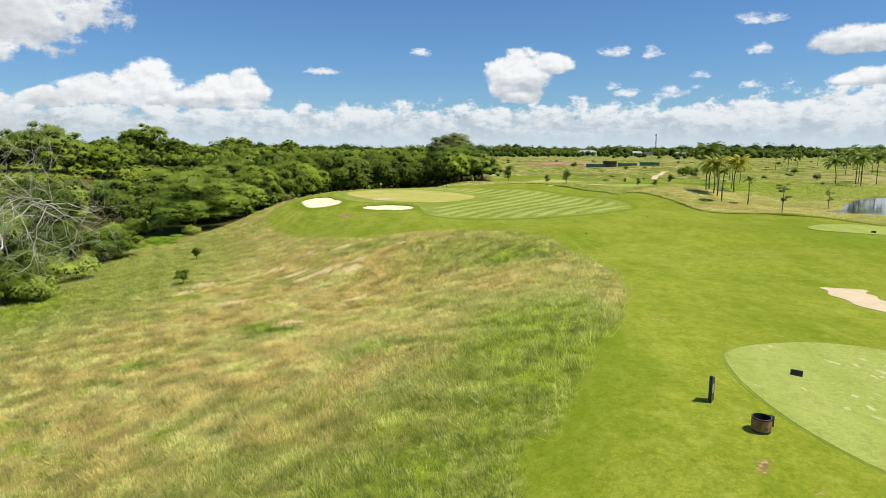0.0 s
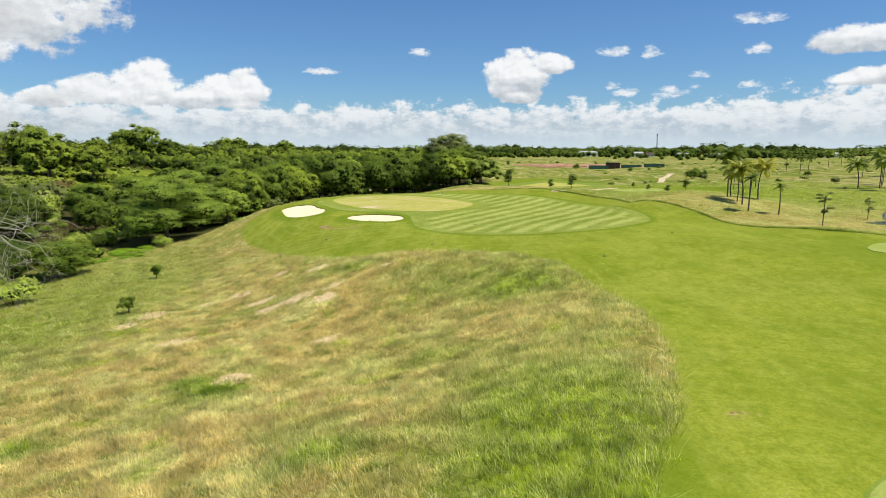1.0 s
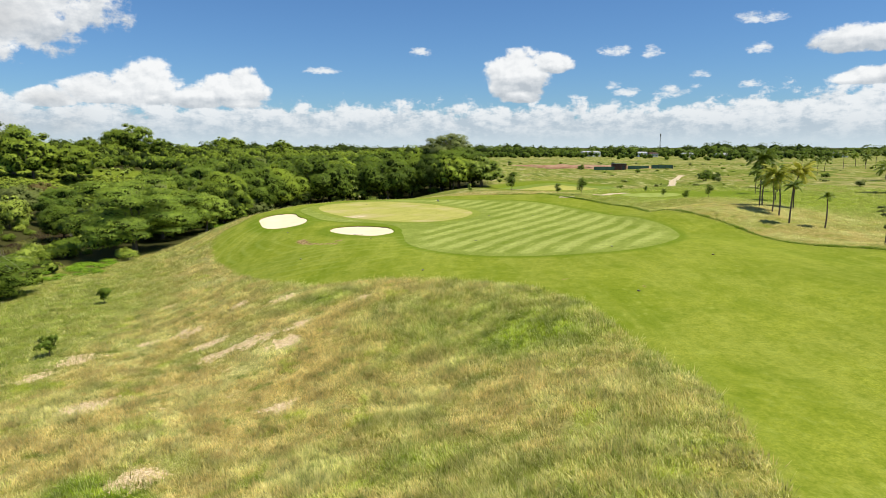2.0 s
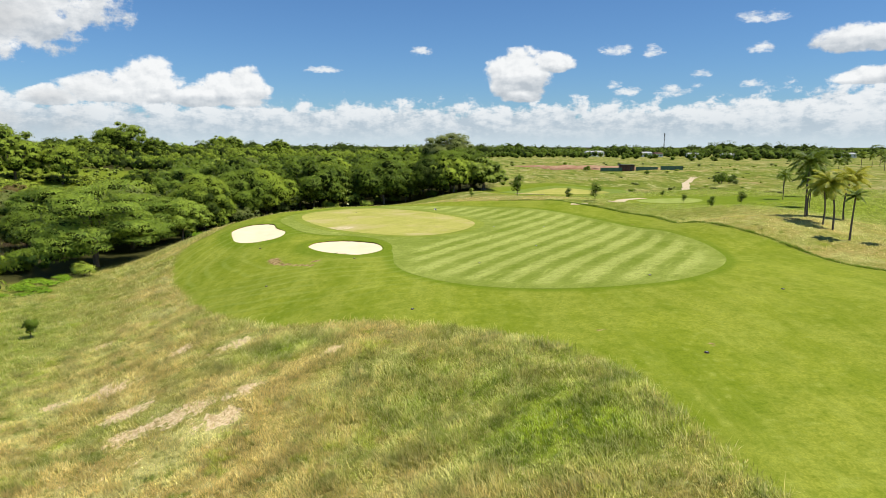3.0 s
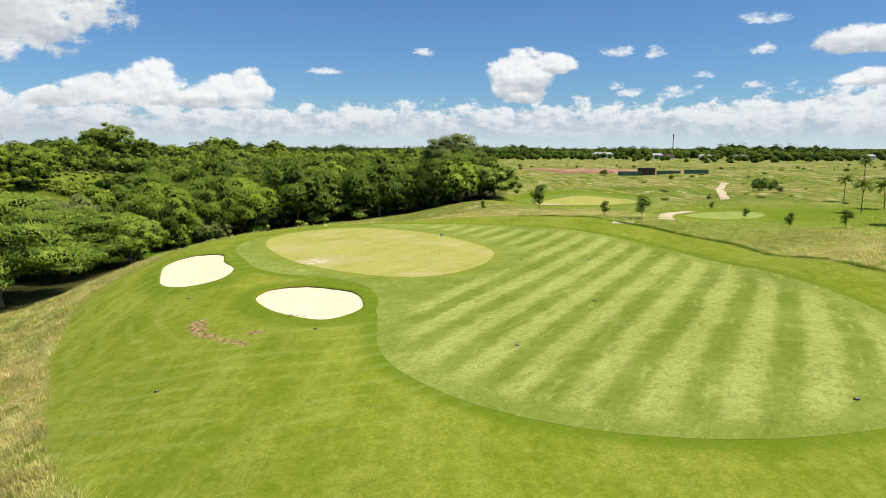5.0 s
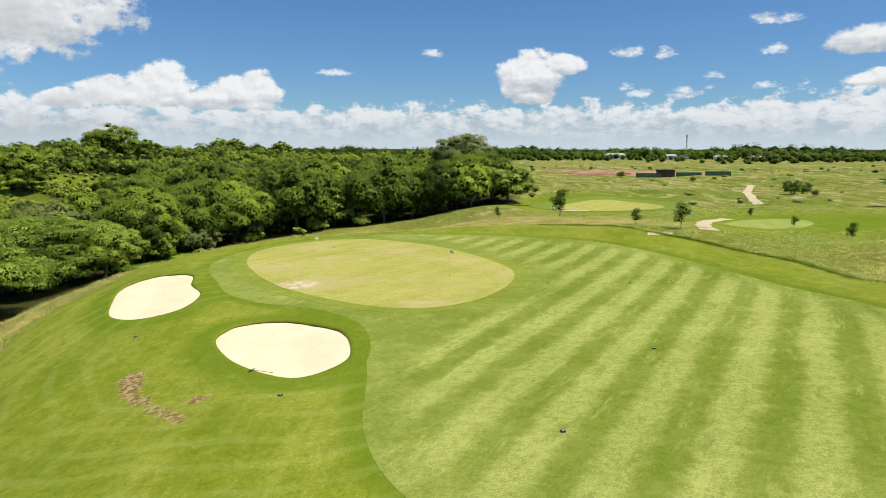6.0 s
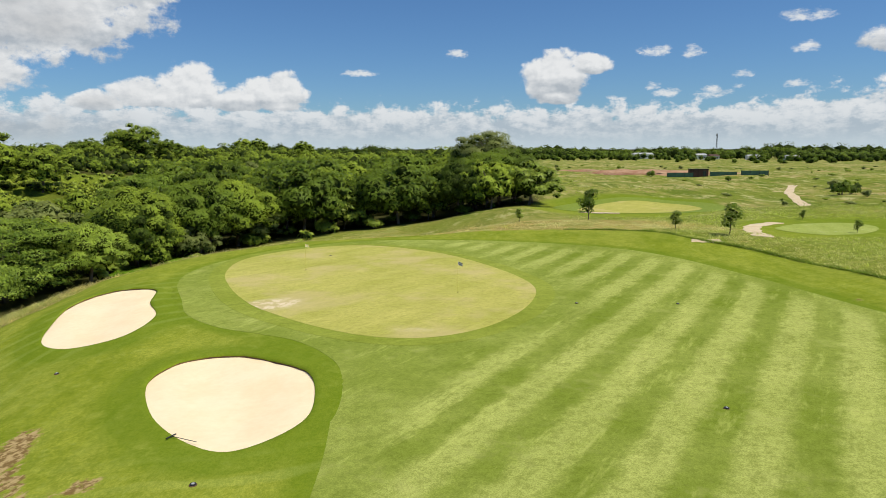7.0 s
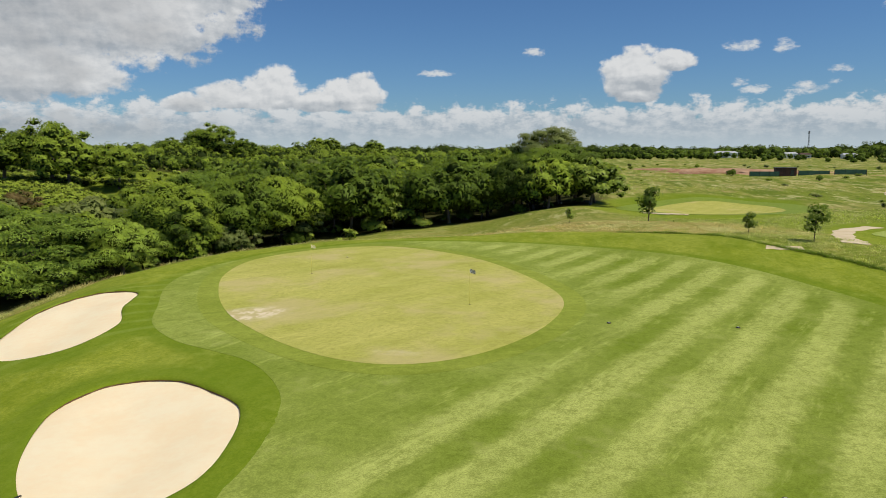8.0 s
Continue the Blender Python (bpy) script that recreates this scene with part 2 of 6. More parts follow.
    # ground colour darkened to paint the shaded gaps among the blades
    long_grass = blend(t, step(t, fine, 0.35, 0.7, 0.2, 0.75), long_grass, (0.18, 0.185, 0.03))
    wide = calc(t, "ADD", calc(t, "MULTIPLY", grain(t, at, 0.018, 4.0, 0.65), 0.6), calc(t, "MULTIPLY", grain(t, at, 0.12, 4.0, 0.7), 0.4))
    field = blend(t, step(t, wide, 0.42, 0.54), (0.385, 0.335, 0.12), (0.25, 0.268, 0.045))
    field = blend(t, step(t, wide, 0.54, 0.58, 0.0, 0.8), field, (0.44, 0.33, 0.14))
    field = blend(t, step(t, grain(t, at, 0.045, 5.0, 0.7, (1.0, 0.45, 1.0)), 0.50, 0.58, 0.0, 0.8), field, (0.175, 0.225, 0.024))
    field = blend(t, step(t, grain(t, at, 0.16, 5.0, 0.7, (1.0, 0.30, 1.0)), 0.51, 0.59, 0.0, 0.8), field, (0.13, 0.18, 0.020))
    field = blend(t, step(t, grain(t, at, 0.6, 4.0, 0.75, (1.0, 0.35, 1.0)), 0.52, 0.60, 0.0, 0.65), field, (0.13, 0.17, 0.022))
    field = blend(t, step(t, grain(t, at, 0.3, 4.0, 0.75, (1.0, 0.35, 1.0)), 0.46, 0.37, 0.0, 0.7), field, (0.54, 0.50, 0.22))
    long_grass = blend(t, value_of(t, "field"), long_grass, field)
    clay = blend(t, step(t, grain(t, at, 0.12, 4.0, 0.7), 0.42, 0.58), (0.20, 0.085, 0.04), (0.46, 0.30, 0.17))
    soil = blend(t, step(t, fine, 0.35, 0.65), (0.52, 0.36, 0.17), (0.84, 0.67, 0.40))
    bare_k = step(t, calc(t, "ADD", calc(t, "MULTIPLY", bare, 0.75), calc(t, "MULTIPLY", grain(t, at, 1.5, 5.0, 0.75), 1.7)), 1.14, 1.26)
    wild = blend(t, bare_k, long_grass, soil)
    # dark earth, with the shade of the trees painted into its colour
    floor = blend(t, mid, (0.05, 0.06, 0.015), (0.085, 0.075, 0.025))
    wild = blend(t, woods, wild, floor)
    col = blend(t, mown, wild, turf)
    col = blend(t, step(t, calc(t, "ADD", value_of(t, "clay"), calc(t, "MULTIPLY", calc(t, "SUBTRACT", grain(t, at, 0.10, 5.0, 0.7), 0.5), 1.6)), 0.42, 0.52), col, clay)
    torn = step(t, calc(t, "ADD", scar, calc(t, "MULTIPLY", calc(t, "SUBTRACT", grain(t, at, 2.6, 5.0, 0.7), 0.5), 1.1)), 0.34, 0.52)
    col = blend(t, torn, col, blend(t, step(t, grain(t, at, 4.0, 3.0), 0.4, 0.6), (0.22, 0.14, 0.05), (0.49, 0.36, 0.16)))
    t.links.new(col, b.inputs["Base Color"])
    relief(t, b, calc(t, "ADD", fine, calc(t, "MULTIPLY", mid, 1.5)), 0.05, 0.5)
    return m


def cut_surface(name, dark, light, heading, width, contrast, worn=0.0, phase=0.0, striped=False, divots=0.0):
    """Close-mown turf with the stripes that a mower leaves."""
    m, t, b, at = surface(name, 0.95, 0.03)
    mp = t.nodes.new("ShaderNodeMapping")
    mp.inputs["Rotation"].default_value = (0, 0, radians(heading))
    t.links.new(at, mp.inputs[0])
    wob = calc(t, "MULTIPLY", calc(t, "SUBTRACT", grain(t, at, 0.07, 2.0), 0.5), 0.9)
    part_x = t.nodes.new("ShaderNodeSeparateXYZ")
    t.links.new(mp.outputs[0], part_x.inputs[0])
    u = calc(t, "ADD", part_x.outputs[0], wob)
    band = calc(t, "SINE", calc(t, "ADD", calc(t, "MULTIPLY", u, math.pi / width), phase))
    band = step(t, calc(t, "ADD", band, calc(t, "MULTIPLY", calc(t, "SUBTRACT", grain(t, at, 0.75, 5.0, 0.75), 0.5), 3.0)), -0.8, 0.8)
    patch = grain(t, at, 0.11, 4.0, 0.6)
    if striped:
        on = value_of(t, "striped")
        band = calc(t, "ADD", calc(t, "MULTIPLY", band, on), calc(t, "MULTIPLY", calc(t, "SUBTRACT", 1.0, on), calc(t, "MULTIPLY", grain(t, at, 0.5, 4.0, 0.6), 0.40)))
    k = calc(t, "ADD", calc(t, "MULTIPLY", band, contrast), calc(t, "MULTIPLY", step(t, patch, 0.3, 0.7), 1 - contrast))
    col = blend(t, k, dark, light)
    col = blend(t, step(t, grain(t, at, 4.0, 5.0, 0.75), 0.42, 0.66, 0.0, 0.36), col, tuple(0.5 * c for c in dark))
    col = blend(t, step(t, grain(t, at, 18.0, 2.0, 0.7), 0.38, 0.64, 0.0, 0.4), col, tuple(0.55 * c for c in dark))
    col = blend(t, step(t, grain(t, at, 0.5, 5.0, 0.75), 0.54, 0.66, 0.0, 0.18), col, tuple(min(1.25 * c, 0.6) for c in light))
    # clippings and wear drawn out along the mower's way, and mottling
    col = blend(t, step(t, grain(t, mp.outputs[0], 0.9, 5.0, 0.75, (1.6, 0.28, 1.0)), 0.54, 0.70, 0.0, 0.30), col, tuple(min(1.18 * c, 0.7) for c in light))
    col = blend(t, step(t, grain(t, mp.outputs[0], 0.7, 5.0, 0.75, (1.5, 0.35, 1.0)), 0.53, 0.68, 0.0, 0.40), col, tuple(0.68 * c for c in dark))
    col = blend(t, step(t, grain(t, at, 1.7, 6.0, 0.8), 0.48, 0.68, 0.0, 0.34), col, tuple(0.6 * c for c in dark))
    if divots:
        cut_out = calc(t, "MULTIPLY", step(t, grain(t, at, 2.6, 2.0, 0.5, (1.0, 0.6, 1.0)), 0.62, 0.68), step(t, grain(t, at, 0.22, 2.0), 0.50, 0.60, 0.0, divots))
        col = blend(t, cut_out, col, (0.66, 0.64, 0.40))
    if worn:
        col = blend(t, step(t, grain(t, at, 0.16, 4.0, 0.6), 0.48, 0.66, 0.0, worn), col, (0.58, 0.47, 0.22))
        col = blend(t, step(t, value_of(t, "bare"), 0.2, 0.9, 0.0, 0.85), col, blend(t, step(t, grain(t, at, 1.6, 4.0, 0.7), 0.42, 0.58), (0.56, 0.46, 0.22), (0.80, 0.67, 0.46)))
    t.links.new(col, b.inputs["Base Color"])
    relief(t, b, grain(t, at, 9.0, 3.0, 0.7), 0.01, 0.4)
    return m


def leaf_surface(name, dark, light, gloss=0.6, passing=0.15, massed_leaves=True):
    m, t, b, at = surface(name, gloss, 0.12)
    isle = t.nodes.new("ShaderNodeNewGeometry").outputs["Random Per Island"]
    tree_k = t.nodes.new("ShaderNodeObjectInfo").outputs["Random"]
    spray = step(t, grain(t, at, 0.55, 3.0, 0.6), 0.35, 0.65)
    k = step(t, calc(t, "ADD", calc(t, "MULTIPLY", isle, 0.24), calc(t, "ADD", calc(t, "MULTIPLY", tree_k, 0.46), calc(t, "MULTIPLY", spray, 0.30))), 0.06, 0.92)
    col = blend(t, k, dark, light)
    t.links.new(col, b.inputs["Base Color"])
    if massed_leaves:
        t.links.new(facing(t, "mass"), b.inputs["Normal"])
    thin = t.nodes.new("ShaderNodeBsdfTranslucent")
    glow_ = blend(t, 0.35, col, (0.26, 0.34, 0.02))
    if massed_leaves:
        t.links.new(facing(t, "mass", -1.0), thin.inputs["Normal"])
    t.links.new(blend(t, passing, (0.0, 0.0, 0.0), glow_), thin.inputs[0])
    both = t.nodes.new("ShaderNodeAddShader")
    t.links.new(b.outputs[0], both.inputs[0])
    t.links.new(thin.outputs[0], both.inputs[1])
    t.links.new(both.outputs[0], t.nodes["Material Output"].inputs[0])
    return m


def blade_surface():
    m, t, b, at = surface("long_grass_blades", 0.8, 0.06)
    isle = t.nodes.new("ShaderNodeNewGeometry").outputs["Random Per Island"]
    col = straw_and_green(t, at, calc(t, "ADD", value_of(t, "dry"), calc(t, "MULTIPLY", calc(t, "SUBTRACT", isle, 0.5), 0.5)))
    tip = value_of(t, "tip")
    # darker green base, deepened to paint the shade between tufts
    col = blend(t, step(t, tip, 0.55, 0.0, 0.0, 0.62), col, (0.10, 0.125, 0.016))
    seed = calc(t, "MULTIPLY", step(t, tip, 0.35, 1.0), step(t, isle, 0.3, 0.9, 0.0, 0.45))
    col = blend(t, seed, col, (0.68, 0.65, 0.32))
    col = blend(t, step(t, value_of(t, "tuft"), 0.45, 0.0, 0.0, 0.30), col, (0.12, 0.15, 0.02))
    col = blend(t, step(t, value_of(t, "tuft"), 0.6, 1.0, 0.0, 0.42), col, (0.70, 0.66, 0.31))
    # deep green grass, and the shade painted on blades along the field's edge
    col = blend(t, step(t, value_of(t, "dry"), -1.0, -1.3, 0.0, 0.8), col, (0.08, 0.135, 0.008))
    t.links.new(col, b.inputs["Base Color"])
    t.links.new(facing(t, "mass"), b.inputs["Normal"])
    thin = t.nodes.new("ShaderNodeBsdfTranslucent")
    t.links.new(blend(t, 0.85, (0.0, 0.0, 0.0), col), thin.inputs[0])
    t.links.new(facing(t, "mass", -1.0), thin.inputs["Normal"])
    both = t.nodes.new("ShaderNodeAddShader")
    t.links.new(b.outputs[0], both.inputs[0])
    t.links.new(thin.outputs[0], both.inputs[1])
    t.links.new(both.outputs[0], t.nodes["Material Output"].inputs[0])
    return m


def water_surface(name, tint):
    m, t, b, at = surface(name, 0.06, 0.5)
    b.inputs["Base Color"].default_value = (*tint, 1)
    relief(t, b, grain(t, at, 1.4, 3.0, 0.6, (1, 0.5, 1)), 0.02, 0.5)
    return m


TURF = ground_surface()
APRON = cut_surface("apron_turf", (0.205, 0.275, 0.026), (0.55, 0.585, 0.155), 29.0, 1.435, 0.62, 0.0, 2.49, True)
GREEN = cut_surface("green_turf", (0.46, 0.455, 0.09), (0.60, 0.555, 0.15), 35.0, 1.5, 0.25, 0.55)
COLLAR = cut_surface("collar_turf", (0.255, 0.315, 0.036), (0.37, 0.42, 0.07), 70.0, 1.2, 0.2)
TEE = cut_surface("tee_turf", (0.36, 0.43, 0.085), (0.44, 0.49, 0.13), 15.0, 1.6, 0.4, divots=0.55)
LIP = plain("edge_turf", (0.16, 0.225, 0.012), (0.24, 0.31, 0.03), 1.2, 0.9, 0.02)
SAND = plain("pale_sand", (0.94, 0.74, 0.45), (0.96, 0.82, 0.54), 0.5, 0.95, 0.01)
PATH = plain("sandy_path", (0.62, 0.48, 0.28), (0.74, 0.61, 0.40), 0.6, 0.95, 0.02)
EARTH = plain("dark_earth", (0.10, 0.06, 0.03), (0.20, 0.12, 0.06), 2.0, 0.95, 0.02)
CLAY = plain("red_earth", (0.35, 0.17, 0.09), (0.50, 0.32, 0.19), 0.2, 0.95, 0.05)
BARK = plain("grey_brown_bark", (0.09, 0.07, 0.05), (0.20, 0.16, 0.12), 3.0, 0.9, 0.03, stretch=(1, 1, 0.3))
PALE_BARK = plain("bleached_bark", (0.50, 0.45, 0.35), (0.74, 0.69, 0.57), 2.0, 0.85, 0.02)
PALM_BARK = plain("palm_bark", (0.07, 0.055, 0.04), (0.17, 0.14, 0.11), 2.0, 0.9, 0.03, stretch=(0.4, 0.4, 4))
# near-black colour of the balls inside crowns, painting the shade among the leaves
CROWN_SHADE = plain("painted_crown_shade", (0.022, 0.034, 0.008), (0.045, 0.062, 0.016), 2.0, 0.95, spec=0.0)
LEAF_DARK = leaf_surface("dark_leaves", (0.03, 0.055, 0.005), (0.150, 0.220, 0.022))
LEAF_MID = leaf_surface("green_leaves", (0.045, 0.085, 0.008), (0.280, 0.365, 0.034))
LEAF_LIGHT = leaf_surface("light_leaves", (0.07, 0.115, 0.010), (0.40, 0.49, 0.07), 0.42)
LEAF_PALE = leaf_surface("pale_leaves", (0.045, 0.090, 0.008), (0.33, 0.44, 0.055), 0.55)
LEAF_SCRUB = leaf_surface("scrub_leaves", (0.17, 0.24, 0.018), (0.42, 0.49, 0.06))
LEAF_LUSH = leaf_surface("lush_leaves", (0.10, 0.20, 0.008), (0.26, 0.42, 0.03))
LEAF_DULL = leaf_surface("dull_leaves", (0.09, 0.12, 0.03), (0.22, 0.25, 0.07))
LEAF_BROWN = leaf_surface("withered_leaves", (0.13, 0.09, 0.03), (0.26, 0.19, 0.08))
FROND = leaf_surface("palm_fronds", (0.07, 0.105, 0.010), (0.24, 0.29, 0.04), 0.4, 0.3, False)
FROND_YELLOW = leaf_surface("yellow_fronds", (0.10, 0.14, 0.012), (0.44, 0.40, 0.05), 0.4, 0.3, False)
BLADES = blade_surface()
RIVER = water_surface("muddy_water", (0.09, 0.065, 0.035))
POND = water_surface("pond_water", (0.05, 0.07, 0.08))
WOOD = plain("weathered_wood", (0.15, 0.085, 0.04), (0.36, 0.22, 0.11), 5.0, 0.8, 0.01, stretch=(2, 2, 0.3))
IRON = plain("dark_painted_metal", (0.02, 0.02, 0.022), (0.045, 0.045, 0.05), 4.0, 0.45, 0.0, 0.3)
SLATE = plain("black_board", (0.018, 0.018, 0.02), (0.05, 0.05, 0.055), 6.0, 0.5)
WHITE = plain("white_paint", (0.70, 0.70, 0.68), (0.82, 0.82, 0.80), 2.0, 0.6)
YELLOW = plain("yellow_paint", (0.70, 0.60, 0.10), (0.80, 0.72, 0.20), 2.0, 0.5)
BLACK = plain("black_cloth", (0.012, 0.012, 0.012), (0.03, 0.03, 0.03), 4.0, 0.8)
ROOF = plain("pale_roofing", (0.42, 0.42, 0.42), (0.62, 0.62, 0.60), 0.4, 0.6)
SCREEN = plain("green_screen_cloth", (0.025, 0.075, 0.05), (0.06, 0.13, 0.09), 0.5, 0.7)
RUST = plain("rusty_panels", (0.06, 0.035, 0.03), (0.14, 0.07, 0.05), 0.6, 0.8)
GLASS_DARK = plain("dark_window", (0.02, 0.025, 0.03), (0.04, 0.05, 0.06), 1.0, 0.15, spec=0.6)

# ---------- the lie of the land ----------


def smooth(a, b, v):
    s = np.clip((v - a) / (b - a), 0, 1)
    return s * s * (3 - 2 * s)


def bump(x, y, cx, cy, rx, ry, h, turn=0.0):
    c, s = np.cos(np.radians(turn)), np.sin(np.radians(turn))
    u, v = (x - cx) * c + (y - cy) * s, (y - cy) * c - (x - cx) * s
    return h * np.exp(-((u / rx) ** 2) - (v / ry) ** 2)


def side(x, y, line):
    """Signed distance to a line of points: plus on its right."""
    best, sign = np.full(np.shape(x), 1e9), np.ones(np.shape(x))
    for (ax, ay), (bx, by) in zip(line, line[1:]):
        dx, dy = bx - ax, by - ay
        k = np.clip(((x - ax) * dx + (y - ay) * dy) / (dx * dx + dy * dy), 0, 1)
        d = np.hypot(x - ax - k * dx, y - ay - k * dy)
        near = d < best - 1e-6
        sign = np.where(near, np.where(dx * (y - ay) - dy * (x - ax) < 0, 1, -1), sign)
        best = np.minimum(best, d)
    return best * sign


def inside(x, y, ring):
    """Signed distance to a closed ring: plus inside."""
    best, odd = np.full(np.shape(x), 1e9), np.zeros(np.shape(x), bool)
    for (ax, ay), (bx, by) in zip(ring, ring[1:] + ring[:1]):
        dx, dy = bx - ax, by - ay
        k = np.clip(((x - ax) * dx + (y - ay) * dy) / (dx * dx + dy * dy + 1e-12), 0, 1)
        best = np.minimum(best, np.hypot(x - ax - k * dx, y - ay - k * dy))
        odd ^= ((ay > y) != (by > y)) & (x < dx * (y - ay) / (dy + (1e-12 if dy >= 0 else -1e-12)) + ax)
    return np.where(odd, best, -best)


def spline(points, n=8, closed=True):
    """A smooth line through the points."""
    p, out = [Vector(q) for q in points], []
    count = len(p)
    for i in range(count if closed else count - 1):
        a, b, c, d = (p[(i + k) % count] if closed else p[min(max(i + k, 0), count - 1)] for k in (-1, 0, 1, 2))
        for j in range(n):
            t = j / n
            q = 0.5 * (2 * b + (c - a) * t + (2 * a - 5 * b + 4 * c - d) * t * t + (3 * b - a - 3 * c + d) * t ** 3)
            out.append((q.x, q.y))
    return out if closed else out + [tuple(p[-1])]


# brow of the high ground, which lies on its right
BROW = [(2, -80), (-1, 10), (-2, 30), (5, 42), (7, 54), (2, 63), (-4, 69), (-7, 76), (-11, 84), (-14, 93), (-20, 104), (-26, 114),
        (-29, 126), (-26, 138), (-18, 148), (-2, 154), (8, 168), (6, 190), (14, 230), (14, 300), (0, 420), (0, 900)]
RIVER_LINE = [(-140, -60), (-96, 20), (-82, 80), (-72, 115), (-71, 135), (-78, 160), (-88, 185), (-80, 215), (-110, 260), (-160, 300)]
BUNKERS = [
    [(-20.8, 108.9), (-22.4, 112.2), (-23.6, 116.6), (-22.6, 118.9), (-19.1, 118.8), (-17.6, 115.2), (-15.8, 112.2), (-15.9, 108.7), (-18.2, 107.5)],
    [(-10.9, 101.2), (-11.0, 103.4), (-10.1, 104.6), (-8.1, 104.9), (-5.9, 103.8), (-4.0, 102.3), (-3.0, 99.5), (-2.9, 96.8), (-4.5, 94.6), (-6.4, 95.2), (-8.9, 97.7)],
]
BUNKERS = [spline(b, 6) for b in BUNKERS]
POND_RING = spline([(57.5, 91.3), (59, 94.0), (63, 95.8), (66, 101), (78, 115), (90, 121), (125, 122), (140, 104), (120, 84), (80, 79), (66, 86.0), (60, 88.6)], 6)


def height(x, y, pits=True):
    x, y = np.asarray(x, float), np.asarray(y, float)
    s = side(x, y, BROW)
    low = -4.9 - 0.08 * np.clip(-x - 20, -10, 30) + 0.6 * smooth(60, 30, y) * smooth(-30, -10, x)
    low = low + 3.5 * smooth(-110, -240, x) + 4.5 * smooth(220, 430, y) + 1.5 * smooth(400, 700, y)
    low = low - 2.2 * np.exp(-((side(x, y, RIVER_LINE) / 8.0) ** 2))
    high = 0.3 + bump(x, y, 22, 80, 14, 16, 1.2) + bump(x, y, 6, 30, 12, 14, 0.6) + bump(x, y, 12, 64, 8, 8, 0.5) + bump(x, y, 38, 104, 9, 9, 2.4, -20)
    high = high + bump(x, y, 28, 140, 14, 8, 1.35, -15) + bump(x, y, 44, 77, 6, 7, 0.95) + bump(x, y, 45.5, 94, 4, 5, 0.6) + bump(x, y, 37, 61, 13, 12, 1.1) + bump(x, y, 46, 123, 12, 8, 2.0) + bump(x, y, 49.5, 110.5, 8, 7, 1.4)
    high = high + bump(x, y, 90, 320, 60, 40, 0.2) - bump(x, y, 80, 235, 30, 40, 1.2) - bump(x, y, -15, 101, 8, 12, 0.5) + bump(x, y, 10, 19, 6, 6, 0.4)
    high = high + bump(x, y, 19, 155, 14, 7, 0.9) - bump(x, y, 36, 208, 26, 24, 2.6)
    z = low + (high - low) * smooth(-16, 8, s)
    far = smooth(60, 400, np.hypot(x, y - 80))
    z = z + far * 0.8 * np.sin(x * 0.021 + 1.3) * np.sin(y * 0.017) + 0.12 * np.sin(x * 0.33 + 0.7) * np.sin(y * 0.29 + x * 0.11) * smooth(8, -4, s)
    z = z - 1.9 * smooth(-1.2, 2.5, inside(x, y, POND_RING))
    z = z + 0.45 * np.sin(x * 0.17 + 1.6 * np.sin(y * 0.05)) * np.sin(y * 0.10 + 1.4 * np.sin(x * 0.06)) * smooth(160, 195, y) * smooth(14, 50, x)
    if pits:
        for ring in BUNKERS:
            z = z - 1.1 * smooth(-0.9, 0.2, inside(x, y, ring))
    return z


MOWN = spline([(2, -10), (2.3, 15.9), (3.9, 19.1), (5.7, 23.4), (7.5, 27.7), (9.6, 31.9), (12, 39.8), (13.1, 46.3), (12.6, 50.2), (11.5, 58), (9.5, 62.7),
               (6.8, 66.2), (1.7, 70), (-4, 73), (-8.3, 75), (-11.5, 78), (-15.5, 83), (-20.7, 92), (-25, 100), (-28, 108), (-28.5, 114), (-27.5, 121),
               (-26, 130), (-20, 138), (-13, 144), (-4, 149), (6, 150), (16, 147.8), (21.5, 144.5), (25, 137.5), (29.4, 132.3), (31.6, 126), (33, 119),
               (33, 104), (36.3, 94.8), (37.5, 86), (40.5, 78), (44, 73.5), (60, 70), (90, 62), (120, 40), (120, -60), (2, -60)], 5)
MOWN_FAR = spline([(20, 172), (14, 195), (22, 222), (40, 232), (56, 222), (52, 200), (44, 186), (34, 172)], 5)
TEE_FAR = spline([(40.4, 153.6), (43, 157.5), (46.4, 160.4), (52.3, 162.1), (54.8, 160), (53.9, 155.9), (50.5, 151.8), (47.4, 149.8), (43, 149)], 5)
MOWN_TEE = spline([(33.5, 140), (34.5, 148), (37.5, 157), (41, 164), (47, 167), (60, 167), (75, 166), (75, 156), (62.5, 153), (57, 148.5), (51, 147.8), (42, 145.8), (36, 140)], 5)
APRON_RING = spline([(-1.5, 94.2), (-1.0, 88.8), (0.6, 84.4), (4.3, 79.9), (9.2, 77.0), (14.4, 76.0), (19.6, 77.1), (24.0, 81.2), (27.6, 88), (29.2, 95.2), (28.6, 102),
                     (28.0, 109), (26.6, 117.5), (24.6, 125), (21.5, 131.5), (15.1, 137.5), (5.0, 143), (-6.6, 143.4), (-14.4, 137.8), (-17.8, 132), (-19.2, 126), (-18.4, 121), (-15.9, 116),
                     (-14.0, 112.5), (-11.2, 110), (-8.5, 108.6), (-6.0, 107.2), (-3.8, 104.8), (-2.5, 102.2), (-2.0, 98)], 6)
